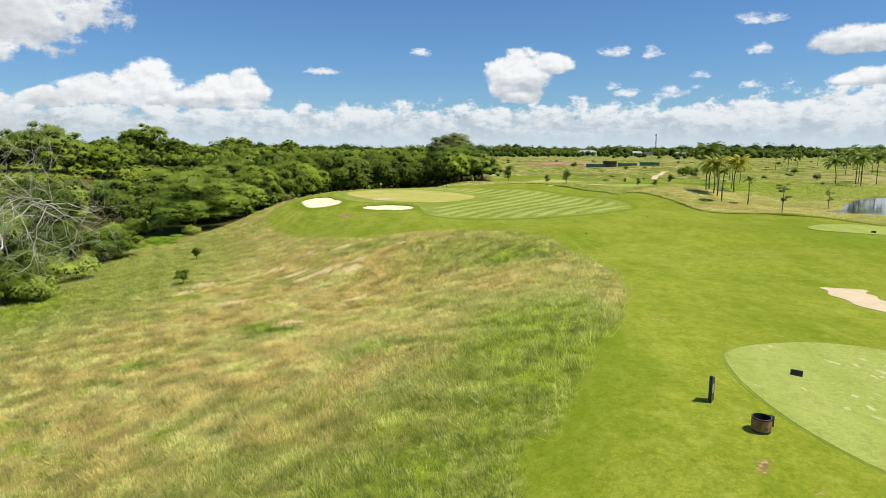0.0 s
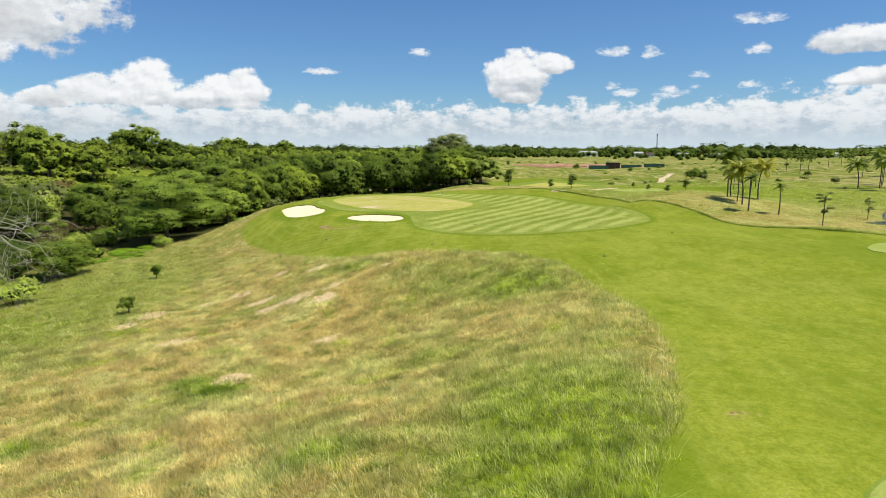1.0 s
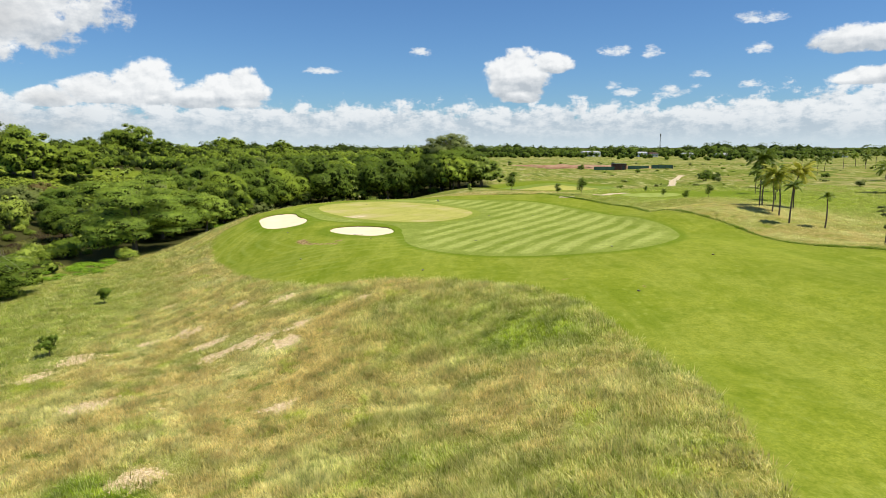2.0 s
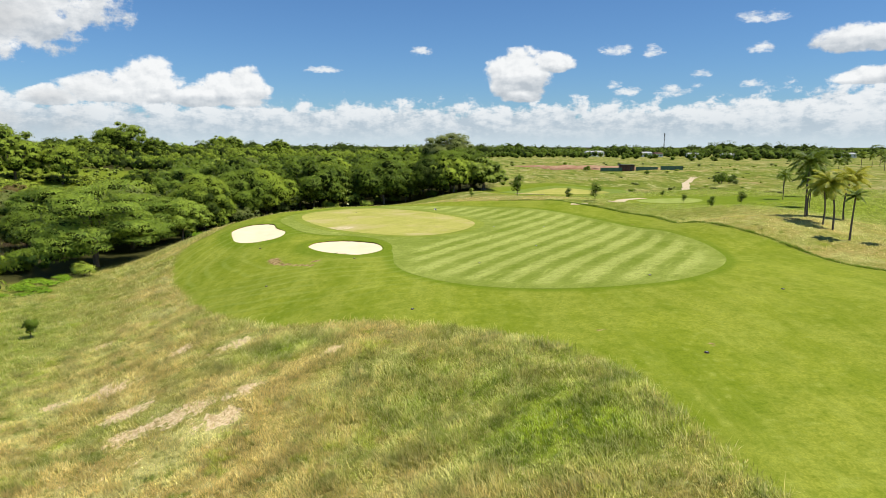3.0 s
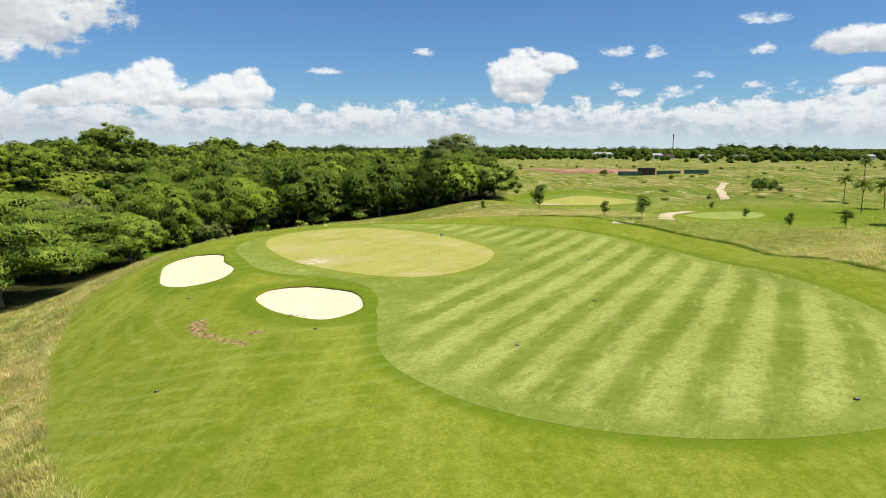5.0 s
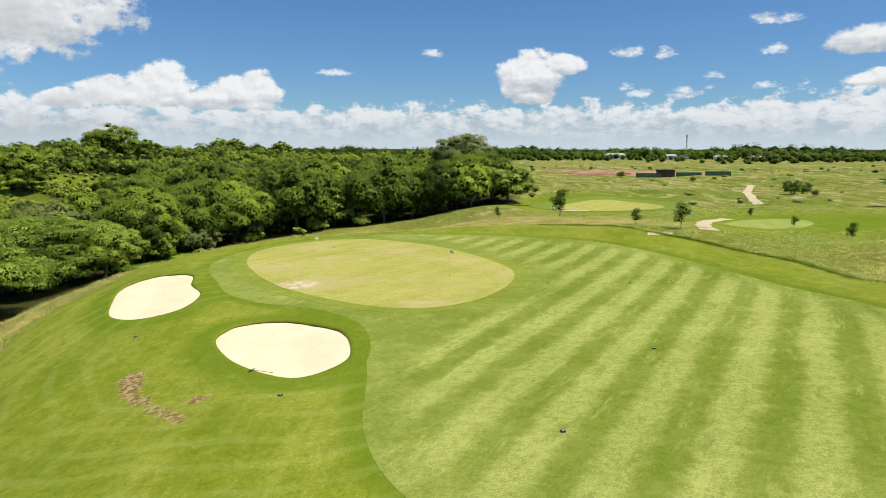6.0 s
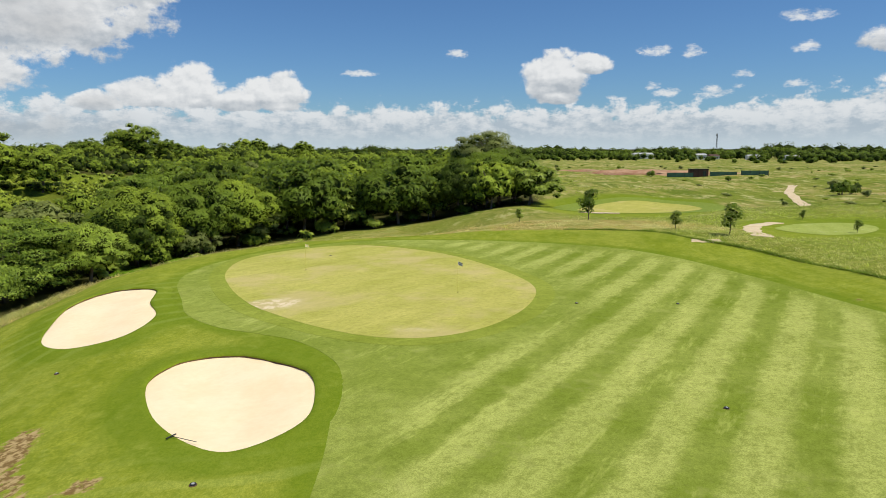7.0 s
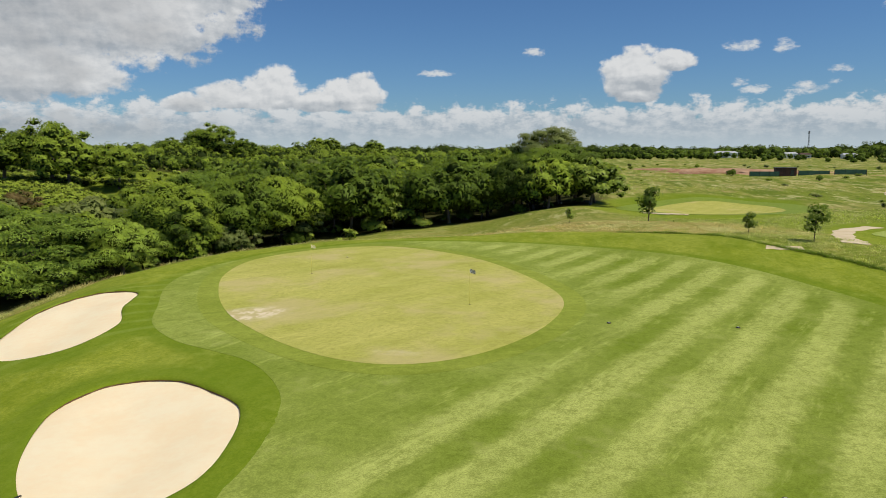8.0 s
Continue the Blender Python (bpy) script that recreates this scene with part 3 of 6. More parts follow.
GREEN_RING = spline([(-16.3, 125), (-16.9, 131), (-14.4, 136), (-10.3, 139.2), (-6.7, 139.6), (-2.6, 137.6), (1.4, 134), (4.8, 128.8), (7.3, 123.2), (7.9, 119),
                     (6.8, 114.3), (4.9, 110.6), (2.8, 108.4), (0.4, 107.4), (-2.2, 107.8), (-5.0, 109.4), (-8.1, 112), (-11.0, 115), (-13.9, 119.5)], 6)
MEADOWS = [(-140, 250, 52, 38), (-175, 330, 60, 45), (-30, 328, 14, 12), (-120, 560, 60, 60)]


def steps(parts, ratio, end_lo, end_hi):
    """Grid lines: even stretches (start, end, step), then wider and wider."""
    v = [parts[0][0]]
    for a, b, d in parts:
        v += list(np.linspace(a, b, int(round((b - a) / d)) + 1)[1:])
    d = parts[-1][2]
    while v[-1] < end_hi:
        d *= ratio
        v.append(v[-1] + d)
    d = parts[0][2]
    while v[0] > end_lo:
        d *= ratio
        v.insert(0, v[0] - d)
    return np.array(v)


def sheet(name, V, F, material, values=None, smooth_faces=True):
    """A mesh from arrays of corners and of faces, with values per corner."""
    me = bpy.data.meshes.new(name)
    V, F = np.asarray(V, np.float32), np.asarray(F, np.int32)
    k = F.shape[1]
    me.vertices.add(len(V))
    me.vertices.foreach_set("co", V.ravel())
    me.loops.add(F.size)
    me.loops.foreach_set("vertex_index", F.ravel())
    me.polygons.add(len(F))
    me.polygons.foreach_set("loop_start", np.arange(0, F.size, k, dtype=np.int32))
    if smooth_faces:
        me.polygons.foreach_set("use_smooth", np.ones(len(F), bool))
    me.update(calc_edges=True)
    me.validate()
    for key, v in (values or {}).items():
        me.attributes.new(key, "FLOAT", "POINT").data.foreach_set("value", np.asarray(v, np.float32))
    me.materials.append(material)
    return me


def massed(me, N):
    """Which way the mass faces, of which each leaf is a part."""
    me.attributes.new("mass", "FLOAT_VECTOR", "POINT").data.foreach_set("vector", np.asarray(N, np.float32).ravel())
    return me


def dryness(x, y):
    d = bump(x, y, -12, 62, 11, 12, 0.9, 25) + bump(x, y, -6, 34, 14, 9, 0.45) + bump(x, y, -26, 44, 14, 10, 0.5) + bump(x, y, 4, 50, 5, 9, 0.3) - bump(x, y, 5, 30, 4.5, 9, 1.1) - bump(x, y, -11.2, 45.6, 1.5, 1.3, 2.4) - bump(x, y, -13.6, 47.6, 1.6, 1.3, 1.6) - bump(x, y, -7.0, 70.4, 2.8, 1.6, 1.0) - bump(x, y, -17, 61, 2.4, 1.2, 0.9) - bump(x, y, -19.3, 40, 1.8, 1.3, 1.2) - bump(x, y, 7, 57, 3.5, 2.5, 0.9) - bump(x, y, 1.5, 45, 3, 2, 0.6) - bump(x, y, -3.2, 32.4, 1.7, 1.6, 1.1) - bump(x, y, -1, 17, 5, 5, 0.6)
    d = d - 0.10 * smooth(28, 40, x) - 0.35 * smooth(40, 60, x) * smooth(120, 150, y) + bump(x, y, 50, 90, 12, 9, 0.35) + bump(x, y, 16, 154, 20, 7, 0.9, -8) + bump(x, y, 44, 112, 14, 20, 0.4) + bump(x, y, -26, 96, 6, 15, 0.6, 20) - 0.4 * smooth(105, 122, y) * smooth(16, 24, x)
    for ring in BUNKERS:
        d = d - 0.9 * smooth(-3.4, -0.6, inside(x, y, ring))
    d = d - bump(x, y, 46, 60, 18, 11, 0.8)
    return d - bump(x, y, 4, 62, 8, 4, 0.4) - 0.32 * smooth(-16, -34, x) * smooth(120, 90, y) - 0.25 * smooth(150, 210, y) - bump(x, y, -41, 64, 4, 9, 0.5, 25) - 0.6 * smooth(30, 60, -x) * smooth(150, 200, y)


# bald spots of pale soil in the long grass
SOIL = [(-14.6, 67.0, 0.8), (-10.3, 64.9, 0.8), (-18.3, 57.9, 1.2), (-11.2, 48.0, 1.0), (-24.3, 67.6, 1.3), (-25.5, 64.2, 0.9), (-17.5, 71.3, 1.0), (-12.8, 64.0, 0.7), (-7.9, 63.4, 0.7),
        (-10.3, 73.5, 0.8), (-14.4, 75.2, 0.6), (-23.4, 82.2, 0.8), (-7.5, 65.8, 0.5), (-3.3, 68.6, 0.5), (-6.5, 55.0, 0.5), (-20.5, 70.5, 0.6)]


def wooded(x, y):
    """1 under the trees by the river and beyond it."""
    # edge drawn in to paint mud and tree shade under the layered trees
    edge = [(-46, 40), (-47, 75), (-51, 92), (-57, 104), (-55, 114), (-47, 121), (-43, 132), (-40, 146), (-39, 158), (-34, 176), (-24, 188), (-6, 195), (12, 199), (20, 206), (20, 225), (10, 262), (12, 300), (0, 350), (-20, 430), (-20, 700)]
    k = smooth(3, -3, side(x, y, edge)) * smooth(20, 50, y)
    for cx, cy, rx, ry in MEADOWS:
        k = k * (1 - smooth(1.3, 0.7, np.hypot((x - cx) / rx, (y - cy) / ry)))
    return k


gx = steps([(-110, -50, 2.0), (-50, 62, 0.6), (62, 110, 2.0)], 1.13, -5200, 5200)
gy = steps([(-20, 8, 2.0), (8, 165, 0.5), (165, 345, 2.0)], 1.13, -2500, 5200)
X, Y = (a.ravel() for a in np.meshgrid(gx, gy))
nx, ny = len(gx), len(gy)
corner = (np.arange(ny - 1)[:, None] * nx + np.arange(nx - 1)).ravel()
mown = np.maximum(smooth(-0.3, 0.3, inside(X, Y, MOWN) + 0.25 * np.sin(X * 2.1) * np.sin(Y * 1.7)), np.maximum(smooth(-1.5, 1.5, inside(X, Y, MOWN_FAR)), smooth(-0.6, 0.6, inside(X, Y, MOWN_TEE))))
bare = bump(X, Y, -12, 63, 6, 9, 0.16, 30) + bump(X, Y, -9, 53, 4, 7, 0.1, 20) + bump(X, Y, -16, 101.5, 2.0, 1.2, 0.0)
clay = np.clip(bump(X, Y, 76, 330, 32, 20, 0.85) + bump(X, Y, 52, 372, 22, 12, 0.5), 0, 1)
bare = bare + 0.3 * bump(X, Y, 100, 330, 60, 26, 1.0) + 0.3 * bump(X, Y, 60, 250, 25, 10, 1.0)
scar = np.zeros_like(X)
for cx, cy, rx, ry, turn in ((-13.6, 97.0, 0.75, 1.3, 20), (-12.9, 95.3, 0.55, 1.1, 25), (-11.7, 93.7, 0.5, 1.1, 40), (-10.2, 92.1, 0.45, 1.1, 45), (-8.8, 90.8, 0.4, 0.9, 45), (-8.6, 92.8, 0.7, 0.6, 10), (11.6, 31.4, 1.0, 0.6, 10),
                             (10.3, 19.0, 0.6, 0.5, 0), (4.8, 18.1, 0.5, 0.4, 0), (15.9, 63.5, 0.7, 0.45, 0), (11.2, 66.1, 0.7, 0.45, 0), (27.9, 116, 0.8, 0.6, 0), (8.6, 16, 0.6, 0.6, 0), (23, 22, 0.8, 0.4, 0), (9.5, 19.2, 0.35, 0.3, 0), (9.3, 16.7, 0.3, 0.3, 0), (9.7, 14.9, 0.5, 0.4, 0)):
    scar = scar + bump(X, Y, cx, cy, rx, ry, 0.75 if cy > 90 and cx < 0 else 0.5, turn)
for cx, cy, size in SOIL:
    bare = bare + bump(X, Y, cx, cy, 1.5 * size, 1.1 * size, 0.85, 20)
# a thicker, darker edge of turf round the apron
rim = inside(X, Y, APRON_RING)
rim = 0.9 * smooth(-1.5, -0.3, rim) * smooth(2.0, 0.5, rim)
field = smooth(150, 185, Y - 0.2 * np.abs(X)) * smooth(-20, 20, X) + smooth(70, 110, X) * smooth(-20, 20, X)
ground = new("ground", sheet("ground", np.stack([X, Y, height(X, Y)], 1), np.stack([corner, corner + 1, corner + nx + 1, corner + nx], 1), TURF,
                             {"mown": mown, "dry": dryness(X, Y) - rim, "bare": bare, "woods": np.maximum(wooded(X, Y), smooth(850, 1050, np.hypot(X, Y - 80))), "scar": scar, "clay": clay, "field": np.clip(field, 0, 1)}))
tagged(ground, "rolling golf course land with mown fairway and long dry grass", "ground", kind="structure")


def lay(name, ring, material, lift, step_=1.0, values=None):
    """A thin skin of turf, sand or water laid on the land inside a ring."""
    bm = bmesh.new()
    f = bm.faces.new([bm.verts.new((x, y, 0)) for x, y in ring])
    if f.normal.z < 0:
        f.normal_flip()
    bmesh.ops.triangulate(bm, faces=bm.faces[:])
    xs, ys = [p[0] for p in ring], [p[1] for p in ring]
    for axis, lo, hi in ((0, min(xs), max(xs)), (1, min(ys), max(ys))):
        for c in np.arange(lo + step_, hi, step_):
            at = [0, 0, 0]
            at[axis] = c
            n = [0, 0, 0]
            n[axis] = 1
            bmesh.ops.bisect_plane(bm, geom=bm.verts[:] + bm.edges[:] + bm.faces[:], plane_co=at, plane_no=n, dist=1e-4)
    bm.normal_update()
    for fc in bm.faces:
        if fc.normal.z < 0:
            fc.normal_flip()
        fc.smooth = True
    border = [e for e in bm.edges if e.is_boundary]
    rim = bmesh.ops.extrude_edge_only(bm, edges=border)
    skirt = {v for v in rim["geom"] if isinstance(v, bmesh.types.BMVert)}
    for fc in rim["geom"]:
        if isinstance(fc, bmesh.types.BMFace):
            fc.smooth = False
    bmesh.ops.split_edges(bm, edges=border)
    bm.verts.ensure_lookup_table()
    bm.verts.index_update()
    P = np.array([v.co[:] for v in bm.verts])
    z = lift(P[:, 0], P[:, 1]) - np.array([0.08 if v in skirt else 0.0 for v in bm.verts])
    for v, h in zip(bm.verts, z):
        v.co.z = float(h)
    me = bpy.data.meshes.new(name)
    bm.to_mesh(me)
    bm.free()
    for key, fn in (values or {}).items():
        me.attributes.new(key, "FLOAT", "POINT").data.foreach_set("value", fn(P[:, 0], P[:, 1]).astype(np.float32))
    me.materials.append(material)
    return new(name, me)


def over(d):
    return lambda x, y: height(x, y, False) + d


def grown(ring, d):
    c = Vector((sum(p[0] for p in ring) / len(ring), sum(p[1] for p in ring) / len(ring)))
    return [tuple(Vector(p) + (Vector(p) - c).normalized() * d) for p in ring]


def striped_at(x, y):
    return smooth(0.6, 2.4, inside(x, y, APRON_RING)) * smooth(2.0, 4.5, -inside(x, y, GREEN_RING)) * smooth(-1.0, 1.5, side(x, y, [(-1, 80), (0.5, 96), (3, 106), (0, 145)]))


tagged(lay("apron", APRON_RING, APRON, over(0.010), 0.7, {"striped": striped_at}), "striped close-mown apron of turf round the green", "apron", kind="structure")
tagged(lay("collar", grown(GREEN_RING, 1.3), COLLAR, over(0.017), 0.7), "ring of darker turf round the putting green", "turf", kind="structure")
tagged(lay("putting_green", GREEN_RING, GREEN, over(0.024), 0.7, {"bare": lambda x, y: bump(x, y, -9.8, 114.6, 2.6, 1.5, 1.2, 30) + bump(x, y, 0.2, 109, 2.2, 0.7, 0.5)}),
       "pale worn putting green with brown patches", "putting green", kind="structure")
TEE_RING = spline([(12.0, 25.2), (13.0, 26.6), (14.8, 27.6), (17.7, 28.2), (20.5, 27), (22, 23), (20, 17), (16, 13.5), (13, 15), (11.4, 18), (11.2, 21.5)], 6)
tagged(lay("collar", grown(TEE_RING, 0.13), LIP, over(0.008), 0.5), "ring of darker turf round the tee", "turf", kind="structure")
tagged(lay("tee_box", TEE_RING, TEE, over(0.02), 0.5), "smooth pale green tee with worn marks", "tee", kind="structure")
tagged(lay("tee_box", spline([(37.0, 62.2), (38.3, 64.3), (41.3, 67.4), (45.8, 69.4), (50.5, 70), (51.5, 66.5), (47, 62), (42.8, 59.6), (39.4, 59.8), (37.4, 60.8)], 5), TEE, over(0.04)), "small pale green tee by the field", "tee", kind="structure")
tagged(lay("tee_box", TEE_FAR, TEE, over(0.03)), "far pale tee beside the sandy path", "tee", kind="structure")
GREEN_FAR = spline([(24, 190), (25, 203), (31, 215), (41, 221), (49, 214), (48, 200), (41, 190), (31, 186)], 5)
tagged(lay("collar", grown(GREEN_FAR, 5.0), LIP, over(0.03), 2.0), "deep green turf round the lower green", "turf", kind="structure")
tagged(lay("putting_green", GREEN_FAR, GREEN, over(0.06), 2.0, {"bare": lambda x, y: x * 0}),
       "second putting green in the hollow beyond the ridge", "putting green", kind="structure")


def strip(name, line, width, lift, label):
    mid = spline(line, 6, False)
    ring_l, ring_r = [], []
    for i, p in enumerate(mid):
        a, b = Vector(mid[max(i - 1, 0)]), Vector(mid[min(i + 1, len(mid) - 1)])
        n = Vector((-(b - a).y, (b - a).x)).normalized()
        half = width * (0.5 + 0.08 * math.sin(i * 1.7))
        ring_l.append(tuple(Vector(p) + n * half))
        ring_r.append(tuple(Vector(p) - n * half))
    return tagged(lay(name, ring_l + ring_r[::-1], PATH, over(lift), 1.0), label, "path", kind="structure")


strip("path", [(26.6, 40.4), (25.9, 37.6), (26.6, 33), (30, 27), (37, 20)], 2.4, 0.02, "pale sandy cart path across the fairway")
strip("path", [(32, 138.6), (34.6, 145), (36.8, 152), (39.6, 157.6), (44.5, 162.2)], 1.9, 0.03, "winding sandy cart path past the ridge")
strip("path", [(66, 197), (71, 208), (79, 228), (84, 241), (95, 261)], 2.1, 0.05, "pale sandy track over the grass hill")
strip("path", [(22.5, 178), (24.5, 179.5), (27.5, 179)], 4.2, 0.10, "patch of pale sand by the lower green")
strip("path", [(24.6, 137.0), (25.8, 136.6), (27.2, 136.4)], 1.1, 0.02, "patch of bare sand at the field edge")


def bunker(ring, label):
    """A sand pit: its floor, and the turf edge that hangs over it."""
    pit = tagged(new("sand_bunker"), label, "bunker", "greenside bunkers")
    c = Vector((sum(p[0] for p in ring) / len(ring), sum(p[1] for p in ring) / len(ring)))
    pit.location = (c.x, c.y, float(height(c.x, c.y, False)))
    reach = max(p[1] for p in ring) - c.y

    def lip(y):
        return 0.22 + 0.78 * smooth(-0.1, 0.75, (y - c.y) / reach)

    floor = lay("sand", grown(ring, 0.10), SAND, lambda x, y: height(x, y, False) - 0.02 - 0.06 * lip(y) - 0.26 * smooth(0.0, 3.0, inside(x, y, ring)) + 0.02 * np.sin(x * 3.1) * np.sin(y * 2.7), 0.5)
    V, F, n = [], [], len(ring)
    rings = [(1.9, -0.05, 0), (0.9, 0.05, 0), (0.25, 0.08, 1), (-0.02, 0.06, 1), (-0.04, -0.01, 1), (0.05, -0.22, 0)]
    for d, up, wob in rings:
        for i, (x, y) in enumerate(grown(ring, d)):
            k = 0.012 * wob * math.sin(i * 2.4 + d) + 0.01 * wob * math.sin(i * 5.1)
            V.append((x, y, float(height(x, y, False)) + up * float(lip(y)) + k * float(lip(y)) + 0.004))
    for a in range(len(rings) - 1):
        F += [(a * n + i, a * n + (i + 1) % n, (a + 1) * n + (i + 1) % n, (a + 1) * n + i) for i in range(n)]
    edge = new("turf_edge", sheet("turf_edge", V, F, TURF, {"mown": np.ones(len(V)), "dry": np.full(len(V), -0.9)}))
    edge.data.materials.append(EARTH)
    for i in range(4 * n, 5 * n):
        edge.data.polygons[i].material_index = 1
    for o in (floor, edge):
        o.parent = pit
        o.matrix_parent_inverse = Matrix.Translation(-pit.location)
    floor["label"], edge["label"] = "raked pale sand", "grass lip with dark earth under it"
    return pit


bunker(BUNKERS[0], "pale sand bunker cut into the green's shoulder")
bunker(BUNKERS[1], "larger oval bunker of raked pale sand")

river = lay("river", [(p[0] - 14, p[1]) for p in spline(RIVER_LINE, 4, False)] + [(p[0] + 14, p[1]) for p in spline(RIVER_LINE, 4, False)][::-1], RIVER, lambda x, y: x * 0 - 8.6, 12.0)
tagged(river, "brown muddy river between wooded banks", "water", kind="structure")
tagged(lay("pond", grown(POND_RING, 2), POND, lambda x, y: x * 0 + 0.1, 10.0), "grey-blue pond in the long grass", "water", kind="structure")

# ---------- plants ----------
rng = np.random.default_rng(7)


def part(name, me, parent, label=""):
    ob = new(name, me)
    ob.parent = parent
    return tagged(ob, label)


def leaves(C, A, B):
    """Flat pointed leaves: centres and their two half axes."""
    V = np.stack([C - A * 0.5 + B * 0.55, C - A * 0.5 - B * 0.55, C + A * 0.75], 1).reshape(-1, 3)
    return V, np.arange(len(V)).reshape(-1, 3)


def turned(n, r):
    v = r.normal(size=(n, 3))
    return v / np.linalg.norm(v, axis=1, keepdims=True)


def unit(v):
    return v / (np.linalg.norm(v, axis=1, keepdims=True) + 1e-9)


def small_ball():
    """A ball of 20 faces."""
    bm = bmesh.new()
    bmesh.ops.create_icosphere(bm, subdivisions=1, radius=1)
    V = np.array([v.co.normalized()[:] for v in bm.verts])
    F = np.array([[v.index for v in f.verts] for f in bm.faces])
    bm.free()
    return V, F


BALL_V, BALL_F = small_ball()


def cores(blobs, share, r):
    """Balls inside a crown; their dark colour stands in for the shade between leaves."""
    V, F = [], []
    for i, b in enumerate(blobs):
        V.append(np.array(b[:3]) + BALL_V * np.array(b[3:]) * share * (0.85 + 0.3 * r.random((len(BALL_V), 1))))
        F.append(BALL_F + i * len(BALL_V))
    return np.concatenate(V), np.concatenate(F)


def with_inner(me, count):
    """The last faces of a crown are its inner balls, painted dark as shade."""
    me.materials.append(CROWN_SHADE)
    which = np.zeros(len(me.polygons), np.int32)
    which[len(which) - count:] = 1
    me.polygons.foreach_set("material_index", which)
    return me


def crown_mesh(name, blobs, count, size, material, r, flat=0.35, core=0.62, loose=0.16):
    """Leaves in small clumps over the outer shells of many lumps, none buried inside another lump."""
    blobs = np.array(blobs, float)
    area = (blobs[:, 3] * blobs[:, 4] + blobs[:, 5] ** 2) ** 0.9
    middle = np.average(blobs[:, :3], axis=0, weights=area)
    pick = r.choice(len(blobs), int(count * 2.2), p=area / area.sum())
    c, s = blobs[pick, :3], blobs[pick, 3:]
    d = turned(len(pick), r)
    d[:, 2] = np.where(d[:, 2] < -0.35, -d[:, 2], d[:, 2])
    knots = turned(34, r)
    spun = unit(d + 0.9 * np.sin(pick[:, None] * np.array([1.7, 2.9, 4.3])))
    clump = np.max(spun @ knots.T, axis=1)
    rad = 0.98 - loose * (2 * r.random(len(pick)) ** 1.5 - 0.4) + 0.9 * (clump - 0.9)
    P = c + s * d * rad[:, None] + r.normal(size=(len(pick), 3)) * 0.06 * s
    buried = np.zeros(len(pick), bool)
    for b in blobs:
        buried |= (((P - b[:3]) / b[3:]) ** 2).sum(1) < 0.45
    keep = ~buried & ((clump > 0.86 + 0.06 * r.random(len(pick))) | (r.random(len(pick)) < 0.35))
    P, d, s = P[keep][:count], d[keep][:count], s[keep][:count]
    n = len(P)
    whole = unit((P - middle) / np.ptp(P, axis=0))
    nrm = unit(d * (1 - 0.6 * flat) + whole * 0.4 + turned(n, r) * 0.55 + np.array([0, 0, 0.2 + flat]))
    A = unit(np.cross(nrm, turned(n, r)) + np.array([0, 0, -0.35]))
    B = unit(np.cross(nrm, A))
    k = size * (0.6 + 0.8 * r.random(n))[:, None]
    V, F = leaves(P, A * k, B * k * 0.62)
    mass = unit(d / s) * 0.65 + whole * 0.40 + nrm * 0.55 + np.array([0, 0, 0.10])
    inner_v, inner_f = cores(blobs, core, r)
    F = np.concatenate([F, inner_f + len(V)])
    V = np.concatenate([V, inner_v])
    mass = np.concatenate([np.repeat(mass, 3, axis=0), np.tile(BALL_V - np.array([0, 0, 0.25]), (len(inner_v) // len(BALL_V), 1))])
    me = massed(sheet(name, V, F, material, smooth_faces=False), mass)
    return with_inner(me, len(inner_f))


def tube(path, radii, sides=6):
    """Corners and faces of a tapered limb."""
    V, F = [], []
    path = [Vector(p) for p in path]
    for i, p in enumerate(path):
        d = (path[min(i + 1, len(path) - 1)] - path[max(i - 1, 0)]).normalized()
        u = d.orthogonal().normalized()
        w_ = d.cross(u)
        for k in range(sides):
            a = 2 * math.pi * k / sides
            V.append(tuple(p + radii[i] * (math.cos(a) * u + math.sin(a) * w_)))
    for i in range(len(path) - 1):
        F += [(i * sides + k, i * sides + (k + 1) % sides, (i + 1) * sides + (k + 1) % sides, (i + 1) * sides + k) for k in range(sides)]
    return V, F


def joined(name, pieces, material):
    V, F = [], []
    for v, f in pieces:
        F += [tuple(i + len(V) for i in q) for q in f]
        V += v
    return sheet(name, V, F, material)


def bent(a, b, sag, r, n=5):
    a, b = Vector(a), Vector(b)
    off = Vector(r.normal(size=3)) * sag
    return [a.lerp(b, i / (n - 1)) + off * math.sin(math.pi * i / (n - 1)) for i in range(n)]


def trunk_mesh(h, thick, blobs, r, material=BARK, fork=0.35):
    """A tapered trunk that forks into limbs up to the lumps of the crown."""
    top = (0.05 * h * r.normal(), 0.05 * h * r.normal(), h * fork)
    pieces = [tube([(0, 0, -0.9), (0, 0, 0.1)] + bent((0, 0, 0.4), top, 0.1 * thick, r), [thick * 1.6, thick * 1.15, thick, thick * 0.95, thick * 0.9, thick * 0.85, thick * 0.8], 7)]
    for b in blobs[:9]:
        tip = (b[0], b[1], b[2])
        path = bent(top, tip, 0.06 * h, r)
        pieces.append(tube(path, [thick * k for k in (0.6, 0.45, 0.32, 0.2, 0.08)], 5))
    return joined("trunk", pieces, material)


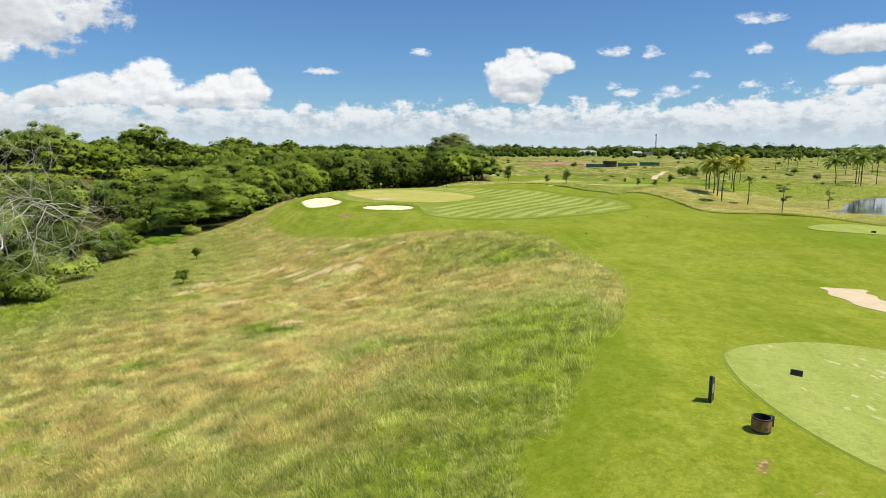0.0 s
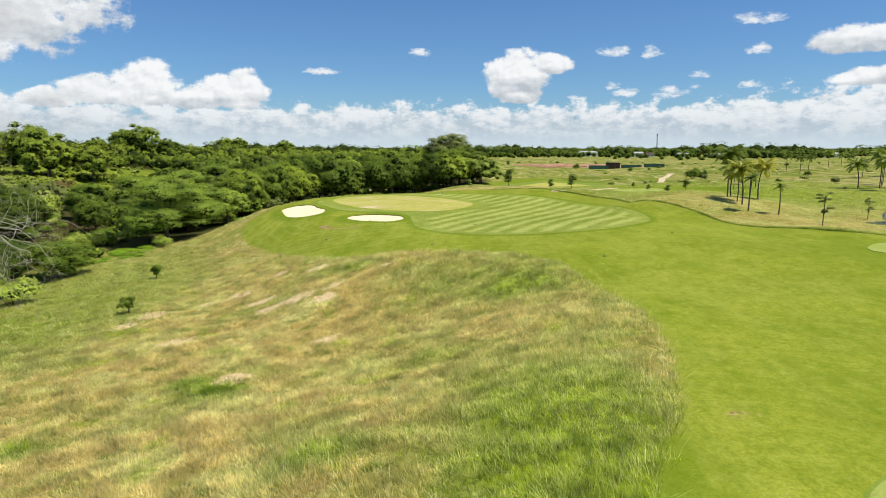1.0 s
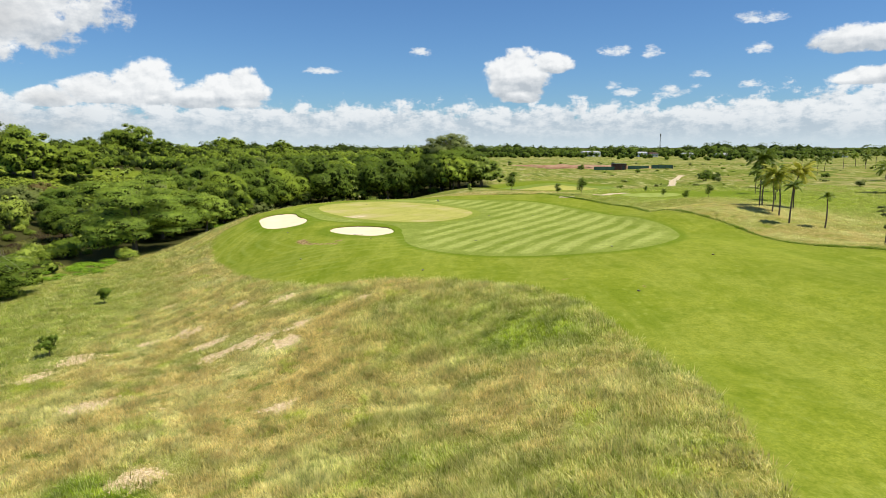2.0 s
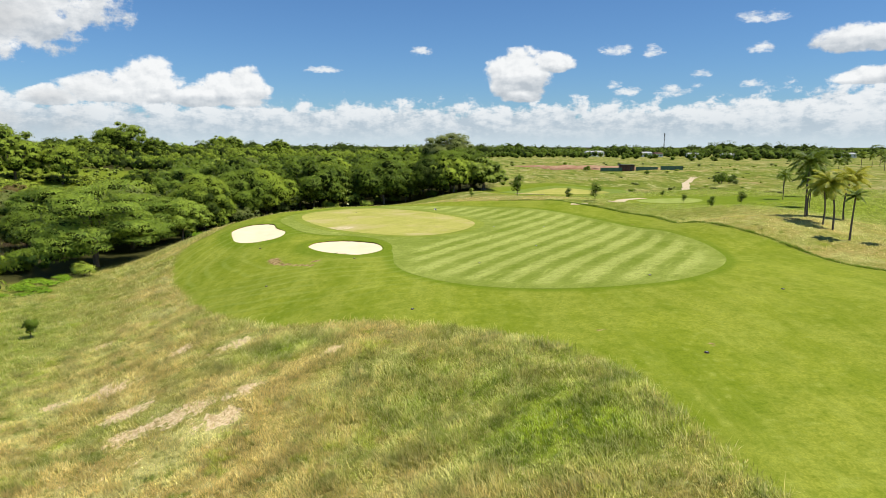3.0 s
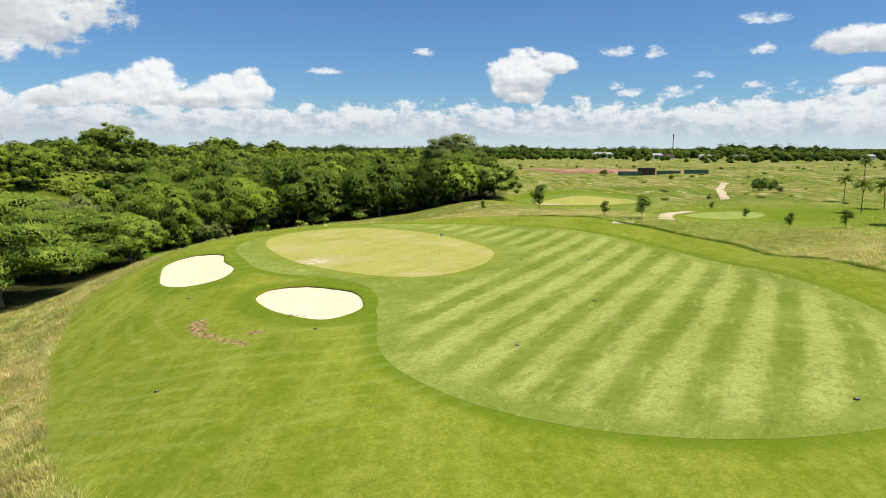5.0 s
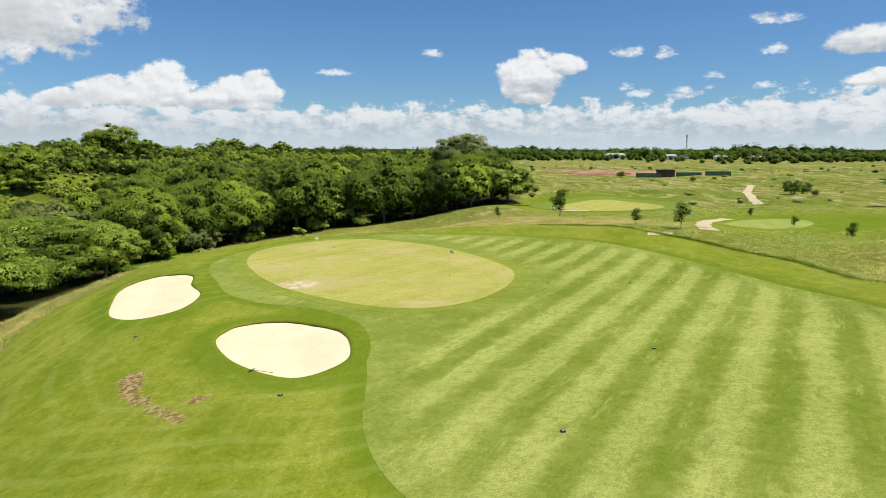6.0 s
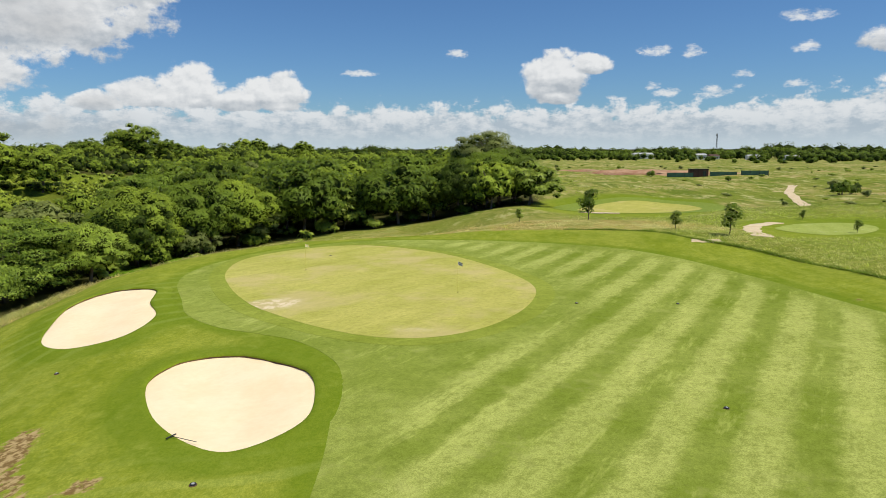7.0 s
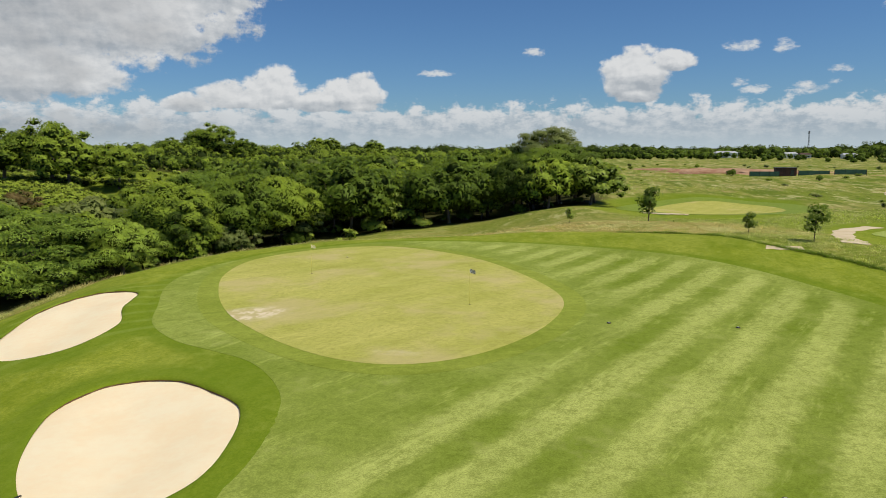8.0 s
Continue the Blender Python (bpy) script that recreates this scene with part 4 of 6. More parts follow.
def dome(r, h, spread, low, lumps, squash=0.8):
    """The lumps of a rounded crown, larger and smaller, over an uneven dome."""
    half, out_ = h * (1 - low) * 0.5, []
    p, q = 6.28 * r.random(2)
    for i in range(lumps):
        u = 1 - 1.6 * (i + 0.5) / lumps
        a = i * 2.39996 + 0.5 * r.random()
        side_ = 1 + 0.20 * math.sin(a + p) + 0.14 * math.sin(2 * a + q)
        rad = spread * (0.15 + 0.24 * r.random() ** 1.6) * (1.0 if u > -0.2 else 0.85)
        ring = math.sqrt(1 - u * u) * (spread - 0.75 * rad) * side_ * (0.78 + 0.34 * r.random())
        z = h * low + half + (half - 0.75 * rad * squash) * u * (0.78 + 0.36 * r.random())
        out_.append((ring * math.cos(a), ring * math.sin(a), z, rad, rad, rad * squash))
    out_.append((0, 0, h * low + half * 0.9, spread * 0.62, spread * 0.62, half * 0.7))
    return out_


def broadleaf(r, h, spread, lumps, count, size, leaf, thick, low=0.35, squash=0.8, tiers=False, shape=0.35, core=0.66):
    """Meshes of one kind of tree: trunk and crown."""
    if not tiers:
        blobs = dome(r, h, spread, low, lumps, squash)
        return trunk_mesh(h, thick, blobs, r), crown_mesh("crown", blobs, count, size, leaf, r, shape, core)
    blobs = []
    for i in range(lumps):
        a, k = i * 2.39996 + r.random(), math.sqrt((i + 0.4) / lumps)
        z = h * (low + (0.95 - low) * (0.25 + 0.75 * r.random()) * (1 - 0.35 * k * k))
        rad = spread * (0.17 + 0.12 * r.random())
        blobs.append((spread * 0.72 * k * math.cos(a), spread * 0.72 * k * math.sin(a), z - rad * squash * 0.5, rad, rad, rad * squash))
    for i in range(int(lumps * 0.6)):
        a, k = r.random() * 6.28, 0.55 + 0.4 * r.random()
        rad = spread * (0.16 + 0.10 * r.random())
        blobs.append((spread * 0.75 * k * math.cos(a), spread * 0.75 * k * math.sin(a), h * (low * 0.8 + 0.3 * r.random()), rad, rad, rad * squash))
    return trunk_mesh(h, thick, blobs, r), crown_mesh("crown", blobs, count, size, leaf, r, shape, core)


def shrub(r, h, spread, count, size, leaf):
    blobs = []
    for i in range(6):
        a, k = r.random() * 6.28, r.random() ** 0.5
        rad = spread * (0.4 + 0.25 * r.random())
        blobs.append((spread * 0.6 * k * math.cos(a), spread * 0.6 * k * math.sin(a), h * (0.3 + 0.4 * r.random()), rad, rad, h * 0.32))
    pieces = [tube(bent((0.1 * i - 0.2, 0.1, -0.4), b[:3], 0.1, r, 4), [0.06, 0.05, 0.035, 0.015], 5) for i, b in enumerate(blobs)]
    return joined("stem", pieces, BARK), crown_mesh("foliage", blobs, count, size, leaf, r, 0.25, 0.4, 0.4)


def palm(r, h, fronds, length, leaf, dead=2, lean=0.3):
    """A palm: a ringed trunk and arching fronds with leaflets on both sides."""
    top = Vector((lean * r.normal(), lean * r.normal(), h))
    path = [Vector((0, 0, -0.4))] + bent((0, 0, 0), top, 0.12, r, 9)
    radii = [0.14] + [0.105 - 0.035 * i / 8 + 0.008 * (i % 2) for i in range(9)]
    trunk = joined("trunk", [tube(path, radii, 8)], PALM_BARK)
    V, F = [], []
    for i in range(fronds):
        a = i * 2.39996
        rise = 1.25 - 1.45 * i / fronds
        out_ = Vector((math.cos(a), math.sin(a), 0))
        spine, q, ang = [], top.copy(), rise
        for j in range(9):
            spine.append(q.copy())
            q = q + (out_ * math.cos(ang) + Vector((0, 0, 1)) * math.sin(ang)) * (length / 8)
            ang -= 0.11 + 0.10 * j / 8 + 0.06 * r.random()
        side_ = Vector((-math.sin(a), math.cos(a), 0))
        for j in range(8):
            for m in range(3):
                p = spine[j].lerp(spine[j + 1], m / 3)
                k = (j + m / 3) / 8
                reach = 0.24 * length * (math.sin(math.pi * min(k * 0.85 + 0.16, 1)) ** 0.7)
                along = (spine[j + 1] - spine[j]).normalized()
                for s in (-1, 1):
                    tip = p + side_ * s * reach * 0.8 + along * reach * 0.5 - Vector((0, 0, reach * (0.35 + 0.4 * r.random())))
                    b = len(V)
                    V += [tuple(p - along * 0.06), tuple(p + along * 0.08), tuple(tip + along * 0.03), tuple(tip - along * 0.03)]
                    F.append((b, b + 1, b + 2, b + 3))
        for j in range(8):
            b = len(V)
            e = side_ * (0.035 * (1 - j / 9))
            e2 = side_ * (0.035 * (1 - (j + 1) / 9))
            V += [tuple(spine[j] - e), tuple(spine[j] + e), tuple(spine[j + 1] + e2), tuple(spine[j + 1] - e2)]
            F.append((b, b + 1, b + 2, b + 3))
    return trunk, sheet("crown", V, F, leaf, smooth_faces=False)


def plant(name, meshes, names, label, category, group=""):
    """A thing of several parts, standing at the origin."""
    ob = tagged(new(name), label, category, group)
    for me, n in zip(meshes, names):
        part(n, me, ob)
    return ob


def stand(x, y, turn=0.0, size=1.0, sink=0.0, tall=1.0):
    return pose(x, y, float(height(x, y)) - sink, 0, 0, turn) @ Matrix.Diagonal((size, size, size * tall, 1))


def place(kinds, name, spots, names, label, category, group=""):
    """The first of each mesh set is built, every later one is a copy."""
    first = {}
    for i, (k, m) in enumerate(spots):
        if k not in first:
            first[k] = plant(name, kinds[k], names, label, category, group)
            first[k].matrix_basis = m
        else:
            ob = copy_thing(first[k], Matrix.Identity(4))
            ob.matrix_basis = m


def scatter(n_try, box, gap, ok, r):
    """Spots in a box that keep a gap from one another and pass a test."""
    xs, ys = r.uniform(box[0], box[1], n_try), r.uniform(box[2], box[3], n_try)
    good = ok(xs, ys) > r.random(n_try)
    cells, out_ = {}, []
    for x, y in zip(xs[good], ys[good]):
        g = gap(x, y) if callable(gap) else gap
        c = (int(x // 6), int(y // 6))
        reach = int(g // 6) + 1
        if all((x - p) ** 2 + (y - q) ** 2 > g * g for i in range(-reach, reach + 1) for j in range(-reach, reach + 1) for p, q in cells.get((c[0] + i, c[1] + j), ())):
            cells.setdefault(c, []).append((x, y))
            out_.append((x, y))
    return out_


TREE = ("trunk", "crown")
# two withered trees, brown among the green
withered = [broadleaf(np.random.default_rng(36), 7.0, 4.2, 14, 2600, 0.36, LEAF_BROWN, 0.2, 0.08, 0.8)]
place(withered, "withered_tree", [(0, stand(-70, 272, 0, 1.25)), (0, stand(-115, 216, 80, 1.0))], TREE, "withered tree with brown dry leaves in the wood", "tree")
# the wide, layered trees on the near bank
layered = [broadleaf(np.random.default_rng(40 + i), 12.5, 10.5, 50, 28000, 0.23, LEAF_PALE, 0.42, 0.16, 0.32, True, 0.5, 0.45) for i in range(2)]
place(layered, "layered_tree", [(0, stand(-47, 127, 20, 1.05, 0, 1.12)), (1, stand(-50, 145, 130, 0.9, 0, 0.98)), (0, stand(-58, 161, 200, 0.72, 0, 0.95))], TREE,
      "wide spreading tree with tiers of large light green leaves", "tree", "riverside trees")
light = [broadleaf(np.random.default_rng(60 + i), 12.0, 7.0, 42, 17000, 0.26, LEAF_PALE, 0.4, 0.12, 0.7, False, 0.5) for i in range(2)]
place(light, "light_tree", [(0, stand(-62, 199, 0, 1.0)), (1, stand(-44, 152, 80, 0.62)), (0, stand(-52, 152, 170, 0.7)), (1, stand(-36, 206, 0, 0.55)), (0, stand(-88, 178, 30, 0.8))], TREE,
      "broad tree with glossy light green leaves", "tree", "riverside trees")

dense = [broadleaf(np.random.default_rng(80 + i), 10.0, 6.4, 40 + 4 * i, 14000, 0.24, (LEAF_DARK, LEAF_MID, LEAF_DARK, LEAF_DARK)[i], 0.32, 0.06, 0.75) for i in range(4)]
# trees along the front of the wood
front_line = spline([(-44, 163), (-41, 178), (-33, 190), (-22, 199), (-8, 204), (4, 207), (13, 211)], 3, False)
front = [(i % 4, stand(x + rng.normal() * 1.2, y + rng.normal() * 1.5, rng.random() * 360, 0.92 + 0.25 * rng.random(), 0, 0.9 + 0.2 * rng.random())) for i, (x, y) in enumerate(front_line)]
front += [(0, stand(16.5, 211, 40, 0.95, 0, 0.85)), (2, stand(10, 216, 100, 1.1)), (0, stand(-48.5, 95, 10, 0.8, 0.5, 0.68)), (2, stand(-54.5, 91, 60, 0.85, 0.5, 0.68)), (3, stand(-45.5, 67, 10, 0.46, 0.5)), (1, stand(-48, 74, 70, 0.5, 0.5)), (3, stand(-51, 83, 150, 0.5, 0.5)), (1, stand(-46, 60, 200, 0.42, 0.5)), (1, stand(-62, 88, 70, 0.85)), (0, stand(-58, 100, 200, 0.5, 0.3)), (3, stand(-79, 128, 0, 0.8)), (1, stand(-78, 116, 0, 0.85)), (2, stand(-81, 139, 50, 0.9)), (3, stand(-73, 152, 90, 0.8))]
place(dense, "broadleaf_tree", front, TREE, "dense dark green broadleaf tree at the wood's edge", "tree", "riverside trees")
tall = [broadleaf(np.random.default_rng(95), 17.5, 9.8, 46, 14000, 0.36, LEAF_DULL, 0.6, 0.30, 0.55, False, 0.4, 0.5)]
place(tall, "tall_tree", [(0, stand(8, 262, 0, 0.98))], TREE, "tall old tree standing above the wood", "tree")

# the wood beyond the river
mid_kinds = [broadleaf(np.random.default_rng(120 + i), 9.5, 6.2, 26, 3200, 0.48, (LEAF_DARK, LEAF_MID, LEAF_MID, LEAF_LIGHT, LEAF_DARK, LEAF_DULL)[i], 0.25, 0.02, 0.75) for i in range(6)]


def deep(x, y):
    d = np.abs(side(x, y, RIVER_LINE))
    near = np.hypot(x - 6, y - 262) > 7
    return np.where((wooded(x, y) > 0.85) & (d > 10) & near & (y > 85), 1.0, 0.0) * np.where(((x > -52) & (y < 160)) | ((x > -66) & (y < 140)), 0.0, 1.0)


def gap_in(x, y):
    return 7.4 if y < 300 else 9.0


wood = scatter(9000, (-230, 16, 86, 420), gap_in, deep, rng)
wood = sorted(wood, key=lambda p: math.hypot(p[0], p[1] - 80))
more_wood, wood = wood[285:], wood[:285]


def tree_size(x, y):
    """Lower trees on the near side of the scrub, taller ones behind."""
    k = 0.58 + 0.80 * rng.random() ** 2
    return min(k, 0.62 + 0.2 * rng.random()) if x < -70 and y < 235 else k


place(mid_kinds, "wood_tree", [(int(rng.integers(0, 6)), stand(x, y, rng.random() * 360, tree_size(x, y), 0.3, 0.85 + 0.3 * rng.random())) for x, y in wood], TREE,
      "leafy tree in the wood beyond the river", "tree", "wood beyond the river")
big_far = [(0, stand(-226, 500, 0, 1.4)), (0, stand(-214, 495, 90, 1.65)), (0, stand(-243, 488, 200, 1.0)), (0, stand(-197, 506, 20, 1.05)), (0, stand(-150, 302, 60, 1.05)), (0, stand(-164, 294, 10, 1.3)), (0, stand(-176, 300, 70, 1.55)), (0, stand(-189, 292, 170, 1.3)), (0, stand(-206, 720, 0, 1.2)), (0, stand(-222, 722, 50, 1.2)), (0, stand(-130, 600, 0, 1.1))]
place([broadleaf(np.random.default_rng(140), 15.0, 9.0, 36, 5000, 0.60, LEAF_MID, 0.5, 0.02, 0.65)], "tall_tree", big_far, TREE, "tall round tree rising over the far wood", "tree")


def far_wood(name, spots, label, leaf, count=60, size=1.5, solid=1.0, r=rng):
    """Woods too far to count: rounded crowns of leaf clumps in one mesh. Spots: x, y, height, radius."""
    P, A, B, N, inner = [], [], [], [], []
    for x, y, h, s in spots:
        z, half = float(height(x, y)), h * 0.5
        inner.append((x, y, z + half * 0.75, s * 0.58, s * 0.58, half * 0.64))
        up = turned(11, r)
        up[:, 2] = np.where(up[:, 2] < -0.75, -up[:, 2], up[:, 2])
        lump_c = np.array([x, y, z + half * 0.92]) + up * np.array([s, s, half]) * (0.58 + 0.16 * r.random((11, 1)))
        which = r.integers(0, 11, count)
        d = unit(turned(count, r) + 0.8 * up[which])
        nrm = unit(d + 0.5 * turned(count, r) + np.array([0, 0, 0.3]))
        a = unit(np.cross(nrm, turned(count, r)))
        k = size * (0.5 + r.random((count, 1)))
        P.append(lump_c[which] + d * np.array([s, s, half]) * (0.24 + 0.12 * r.random((count, 1))))
        N.append(0.7 * d + 0.5 * up[which] + 0.35 * nrm)
        A.append(a * k)
        B.append(np.cross(nrm, a) * k * 0.7)
    V, F = leaves(np.concatenate(P), np.concatenate(A), np.concatenate(B))
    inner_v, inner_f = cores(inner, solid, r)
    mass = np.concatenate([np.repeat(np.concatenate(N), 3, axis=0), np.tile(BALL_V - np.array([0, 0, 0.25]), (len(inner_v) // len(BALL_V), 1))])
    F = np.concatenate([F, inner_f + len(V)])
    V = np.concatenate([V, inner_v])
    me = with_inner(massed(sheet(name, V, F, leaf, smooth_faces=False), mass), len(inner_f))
    return tagged(new(name, me), label, "trees", kind="stuff")


def sized(pts, h0, h1, wide=0.5):
    """Heights that rise and fall from clump to clump, and crowns about as wide as they are high."""
    out_ = []
    for x, y in pts:
        k = max(0.0, min(1.0, 0.75 * noise.noise((x * 0.012, y * 0.006, 3.0)) + 0.55 * rng.random() + 0.1))
        h = h0 + (h1 - h0) * k ** 1.6
        out_.append((x, y, h, h * wide * (0.8 + 0.4 * rng.random())))
    return out_


def far_left(x, y):
    return np.where((wooded(x, y) > 0.5) | ((y > 420) & (x < 20)), 1.0, 0.0) * np.where((np.hypot(x, y - 80) > 300) | (x < -225), 1.0, 0.0) * np.where(side(x, y, RIVER_LINE) ** 2 > 80, 1, 0)


far_wood("far_wood", sized(more_wood, 7.0, 12.0, 0.6), "closed canopy of the wood beyond the river", LEAF_MID, 300, 0.75)
spots = scatter(4200, (-560, 20, 60, 640), 9.5, far_left, rng)
far_wood("far_wood", sized(spots, 6.0, 17.0, 0.55), "far woodland canopy on the other bank", LEAF_MID, 200, 0.8, 1.15)
spots = scatter(6000, (-900, 1100, 640, 1050), 19.0, lambda x, y: np.where((np.abs(x) < y * 0.95) & ((x < 60) | (y > 860)), 0.8, 0.0), rng)
far_wood("far_wood", sized(spots, 8.0, 19.0, 0.7), "line of woods along the horizon", LEAF_DARK, 110, 1.2, 1.3)


def far_right(x, y):
    belt = np.where((y > 545 + 45 * np.sin(x * 0.02)) & (y < 900), 1.0, 0.0) * (0.25 + 0.75 * (np.sin(x * 0.031 + y * 0.017) > -0.2))
    return belt * np.where(y > 600, 1.0, 0.5)


spots = scatter(6000, (20, 900, 480, 900), 9.5, far_right, rng)
far_wood("far_wood", [(x, y, h * min(1.0, 0.3 + max(0.0, y - 470) / 300), q * min(1.0, 0.45 + max(0.0, y - 470) / 400)) for x, y, h, q in sized(spots, 5.0, 14.0, 0.62)], "belt of dark trees across the flat country", LEAF_DARK, 190, 1.0, 1.2)

spots = scatter(3000, (-300, 12, 100, 430), 6.0, lambda x, y: np.where((x < -20) | (y > 195), 1.0, 0.0) * np.where(side(x, y, BROW) < -22, 1.0, 0.0) * np.where(np.abs(side(x, y, RIVER_LINE)) > 8, 1.0, 0.0), rng)
far_wood("scrub", sized(spots, 1.6, 3.8, 0.85), "tangled green scrub under and between the trees", LEAF_LIGHT, 60, 0.55)
spots = scatter(15000, (-215, -84, 205, 316), 2.1, lambda x, y: np.where((wooded(x, y) < 0.6) & (side(x, y, BROW) < -22) & (np.abs(side(x, y, RIVER_LINE)) > 8), 0.9, 0.0), rng)
far_wood("scrub", sized(spots, 1.5, 4.2, 0.8), "low light green scrub on the open slope", LEAF_SCRUB, 50, 0.48)
# banks of shrubs, reeds and creepers at the wood's foot
bush_kinds = [shrub(np.random.default_rng(160 + i), 2.4, 2.2, 850, 0.30, (LEAF_MID, LEAF_LIGHT, LEAF_DARK)[i]) for i in range(3)]
bank_line = spline([(-42.5, 62), (-45, 72), (-47, 80)], 3, False)
spots = [(int(rng.integers(0, 3)), stand(x + rng.normal() * 1.6, y + rng.normal() * 1.6, rng.random() * 360, 0.8 + 0.6 * rng.random(), 0.1)) for x, y in bank_line]
spots += [(int(rng.integers(0, 3)), stand(x + rng.normal() * 2.0 - 3, y + rng.normal() * 2 - 4, rng.random() * 360, 0.5 + 0.6 * rng.random(), 0.1)) for x, y in front_line]
# thicket on the near bank and creepers over the far one
thicket = scatter(400, (-70, -48, 90, 150), 2.0, lambda x, y: np.where((np.abs(side(x, y, RIVER_LINE)) < 17) & (np.abs(side(x, y, RIVER_LINE)) > 7) & (side(x, y, RIVER_LINE) > 0), 0.8, 0.0), rng)
thicket += scatter(300, (-92, -74, 90, 165), 2.6, lambda x, y: np.where((side(x, y, RIVER_LINE) < -5.5) & (side(x, y, RIVER_LINE) > -11), 0.9, 0.0), rng)
spots += [(int(rng.integers(0, 3)), stand(x, y, rng.random() * 360, 0.45 + 0.6 * rng.random(), 0.15, 0.8 + 0.5 * rng.random())) for x, y in thicket]
spots += [(1, stand(-22.5, 190, 0, 1.0)), (1, stand(-14, 192, 50, 0.8)), (1, stand(-44, 118.5, 0, 0.75)), (1, stand(-46, 121, 0, 0.6))]
place(bush_kinds, "bush", spots, ("stem", "foliage"), "leafy green bush on the river bank", "bush", "bank bushes")
lush = [(0, stand(x, y, rng.random() * 360, 0.55 + 0.35 * rng.random(), 0.1, 0.6)) for x, y in scatter(160, (-46, -34, 154, 171), 1.7, lambda x, y: np.where(np.hypot(x + 40.5, (y - 163) * 0.7) < 5.5, 1.0, 0.0), rng)]
lush += [(0, stand(x, y, rng.random() * 360, 0.4 + 0.4 * rng.random(), 0.1, 0.6)) for x, y in scatter(120, (-53, -44, 103, 121), 2.0, lambda x, y: np.where(np.hypot((x + 48.5) * 1.6, y - 112) < 7, 1.0, 0.0), rng)]
place([shrub(np.random.default_rng(165), 1.6, 2.0, 420, 0.30, LEAF_LUSH)], "creeper_bush", lush, ("stem", "foliage"), "low lush bright green creeper at the wood's foot", "bush", "creepers at the wood's foot")

# young trees staked out over the slopes
sap_kinds = []
for i, (leaf, h) in enumerate(((LEAF_DARK, 3.2), (LEAF_MID, 2.6), (LEAF_LIGHT, 2.8), (LEAF_DARK, 1.7))):
    r = np.random.default_rng(180 + i)
    b = [(0.25 * r.normal(), 0.25 * r.normal(), h * (0.28 + 0.6 * r.random()), h * 0.2, h * 0.2, h * 0.17) for _ in range(9)]
    sap_kinds.append((joined("trunk", [tube([(0, 0, -0.4), (0.02, 0, h * 0.3), (0.05, 0.03, h * 0.85)], [0.05, 0.04, 0.02], 6)] + [tube(bent((0, 0, h * 0.4), q[:3], 0.05, r, 3), [0.025, 0.02, 0.01], 4) for q in b], BARK),
                      crown_mesh("crown", b, 800, 0.17, leaf, r, 0.3, 0.3, 0.45)))
spots = [(3, stand(-32.4, 87.7, 0, 1.0)), (3, stand(-27.1, 69.0, 90, 0.95)), (0, stand(28.9, 138.8, 0, 0.98)), (2, stand(26.2, 147, 40, 0.72)), (1, stand(18.6, 158, 0, 1.45)), (0, stand(48.4, 151, 0, 0.5)), (1, stand(49.9, 166.4, 0, 0.5)),
         (0, stand(45.6, 123.2, 0, 0.62)), (1, stand(47.8, 137.8, 0, 0.75)), (2, stand(9.7, 157, 0, 0.6))]
place(sap_kinds, "sapling", spots, TREE, "young leafy tree planted in the long grass", "sapling", "young trees")
hill = [(0, stand(89, 227, 0, 1.5)), (0, stand(93, 230, 50, 1.2)), (2, stand(98, 246, 0, 1.0)), (0, stand(66, 300, 0, 1.0))]
hill += [(int(rng.integers(0, 3)), stand(x, y, rng.random() * 360, 0.25 + 0.5 * rng.random() ** 2)) for x, y in scatter(130, (40, 330, 150, 430), 11.0, lambda x, y: np.where((x < y * 0.9) & (inside(x, y, MOWN_FAR) < -3), 0.5, 0.0), rng)]
tussocks = [(i % 3, stand(x, y, rng.random() * 360, 0.5 + 0.7 * rng.random(), 0.1)) for i, (x, y) in enumerate(scatter(900, (24, 330, 150, 430), 5.0, lambda x, y: np.where((x < y * 0.9) & (inside(x, y, MOWN_FAR) < -2) & (inside(x, y, MOWN_TEE) < -2) & (wooded(x, y) < 0.1), 0.8, 0.0), rng)[:60])]
place([shrub(np.random.default_rng(196 + i), 0.8, 1.0, 110, 0.34, (LEAF_DULL, LEAF_MID, LEAF_MID)[i]) for i in range(3)], "tussock", tussocks, ("stem", "foliage"), "low green tussock in the field's grass", "tussock", "field tussocks")
place([shrub(np.random.default_rng(190 + i), 2.2, 1.7, 260, 0.5, (LEAF_DARK, LEAF_MID, LEAF_DULL)[i]) for i in range(3)], "field_bush", hill, ("stem", "foliage"), "dark bush scattered over the grassy field", "bush", "field bushes")

# palms by the pond
palm_kinds = [palm(np.random.default_rng(200), 6.6, 22, 2.9, FROND, lean=0.15), palm(np.random.default_rng(201), 5.0, 20, 2.7, FROND_YELLOW), palm(np.random.default_rng(202), 4.6, 11, 1.4, FROND, lean=0.1), palm(np.random.default_rng(203), 4.6, 18, 2.7, FROND, lean=0.8)]
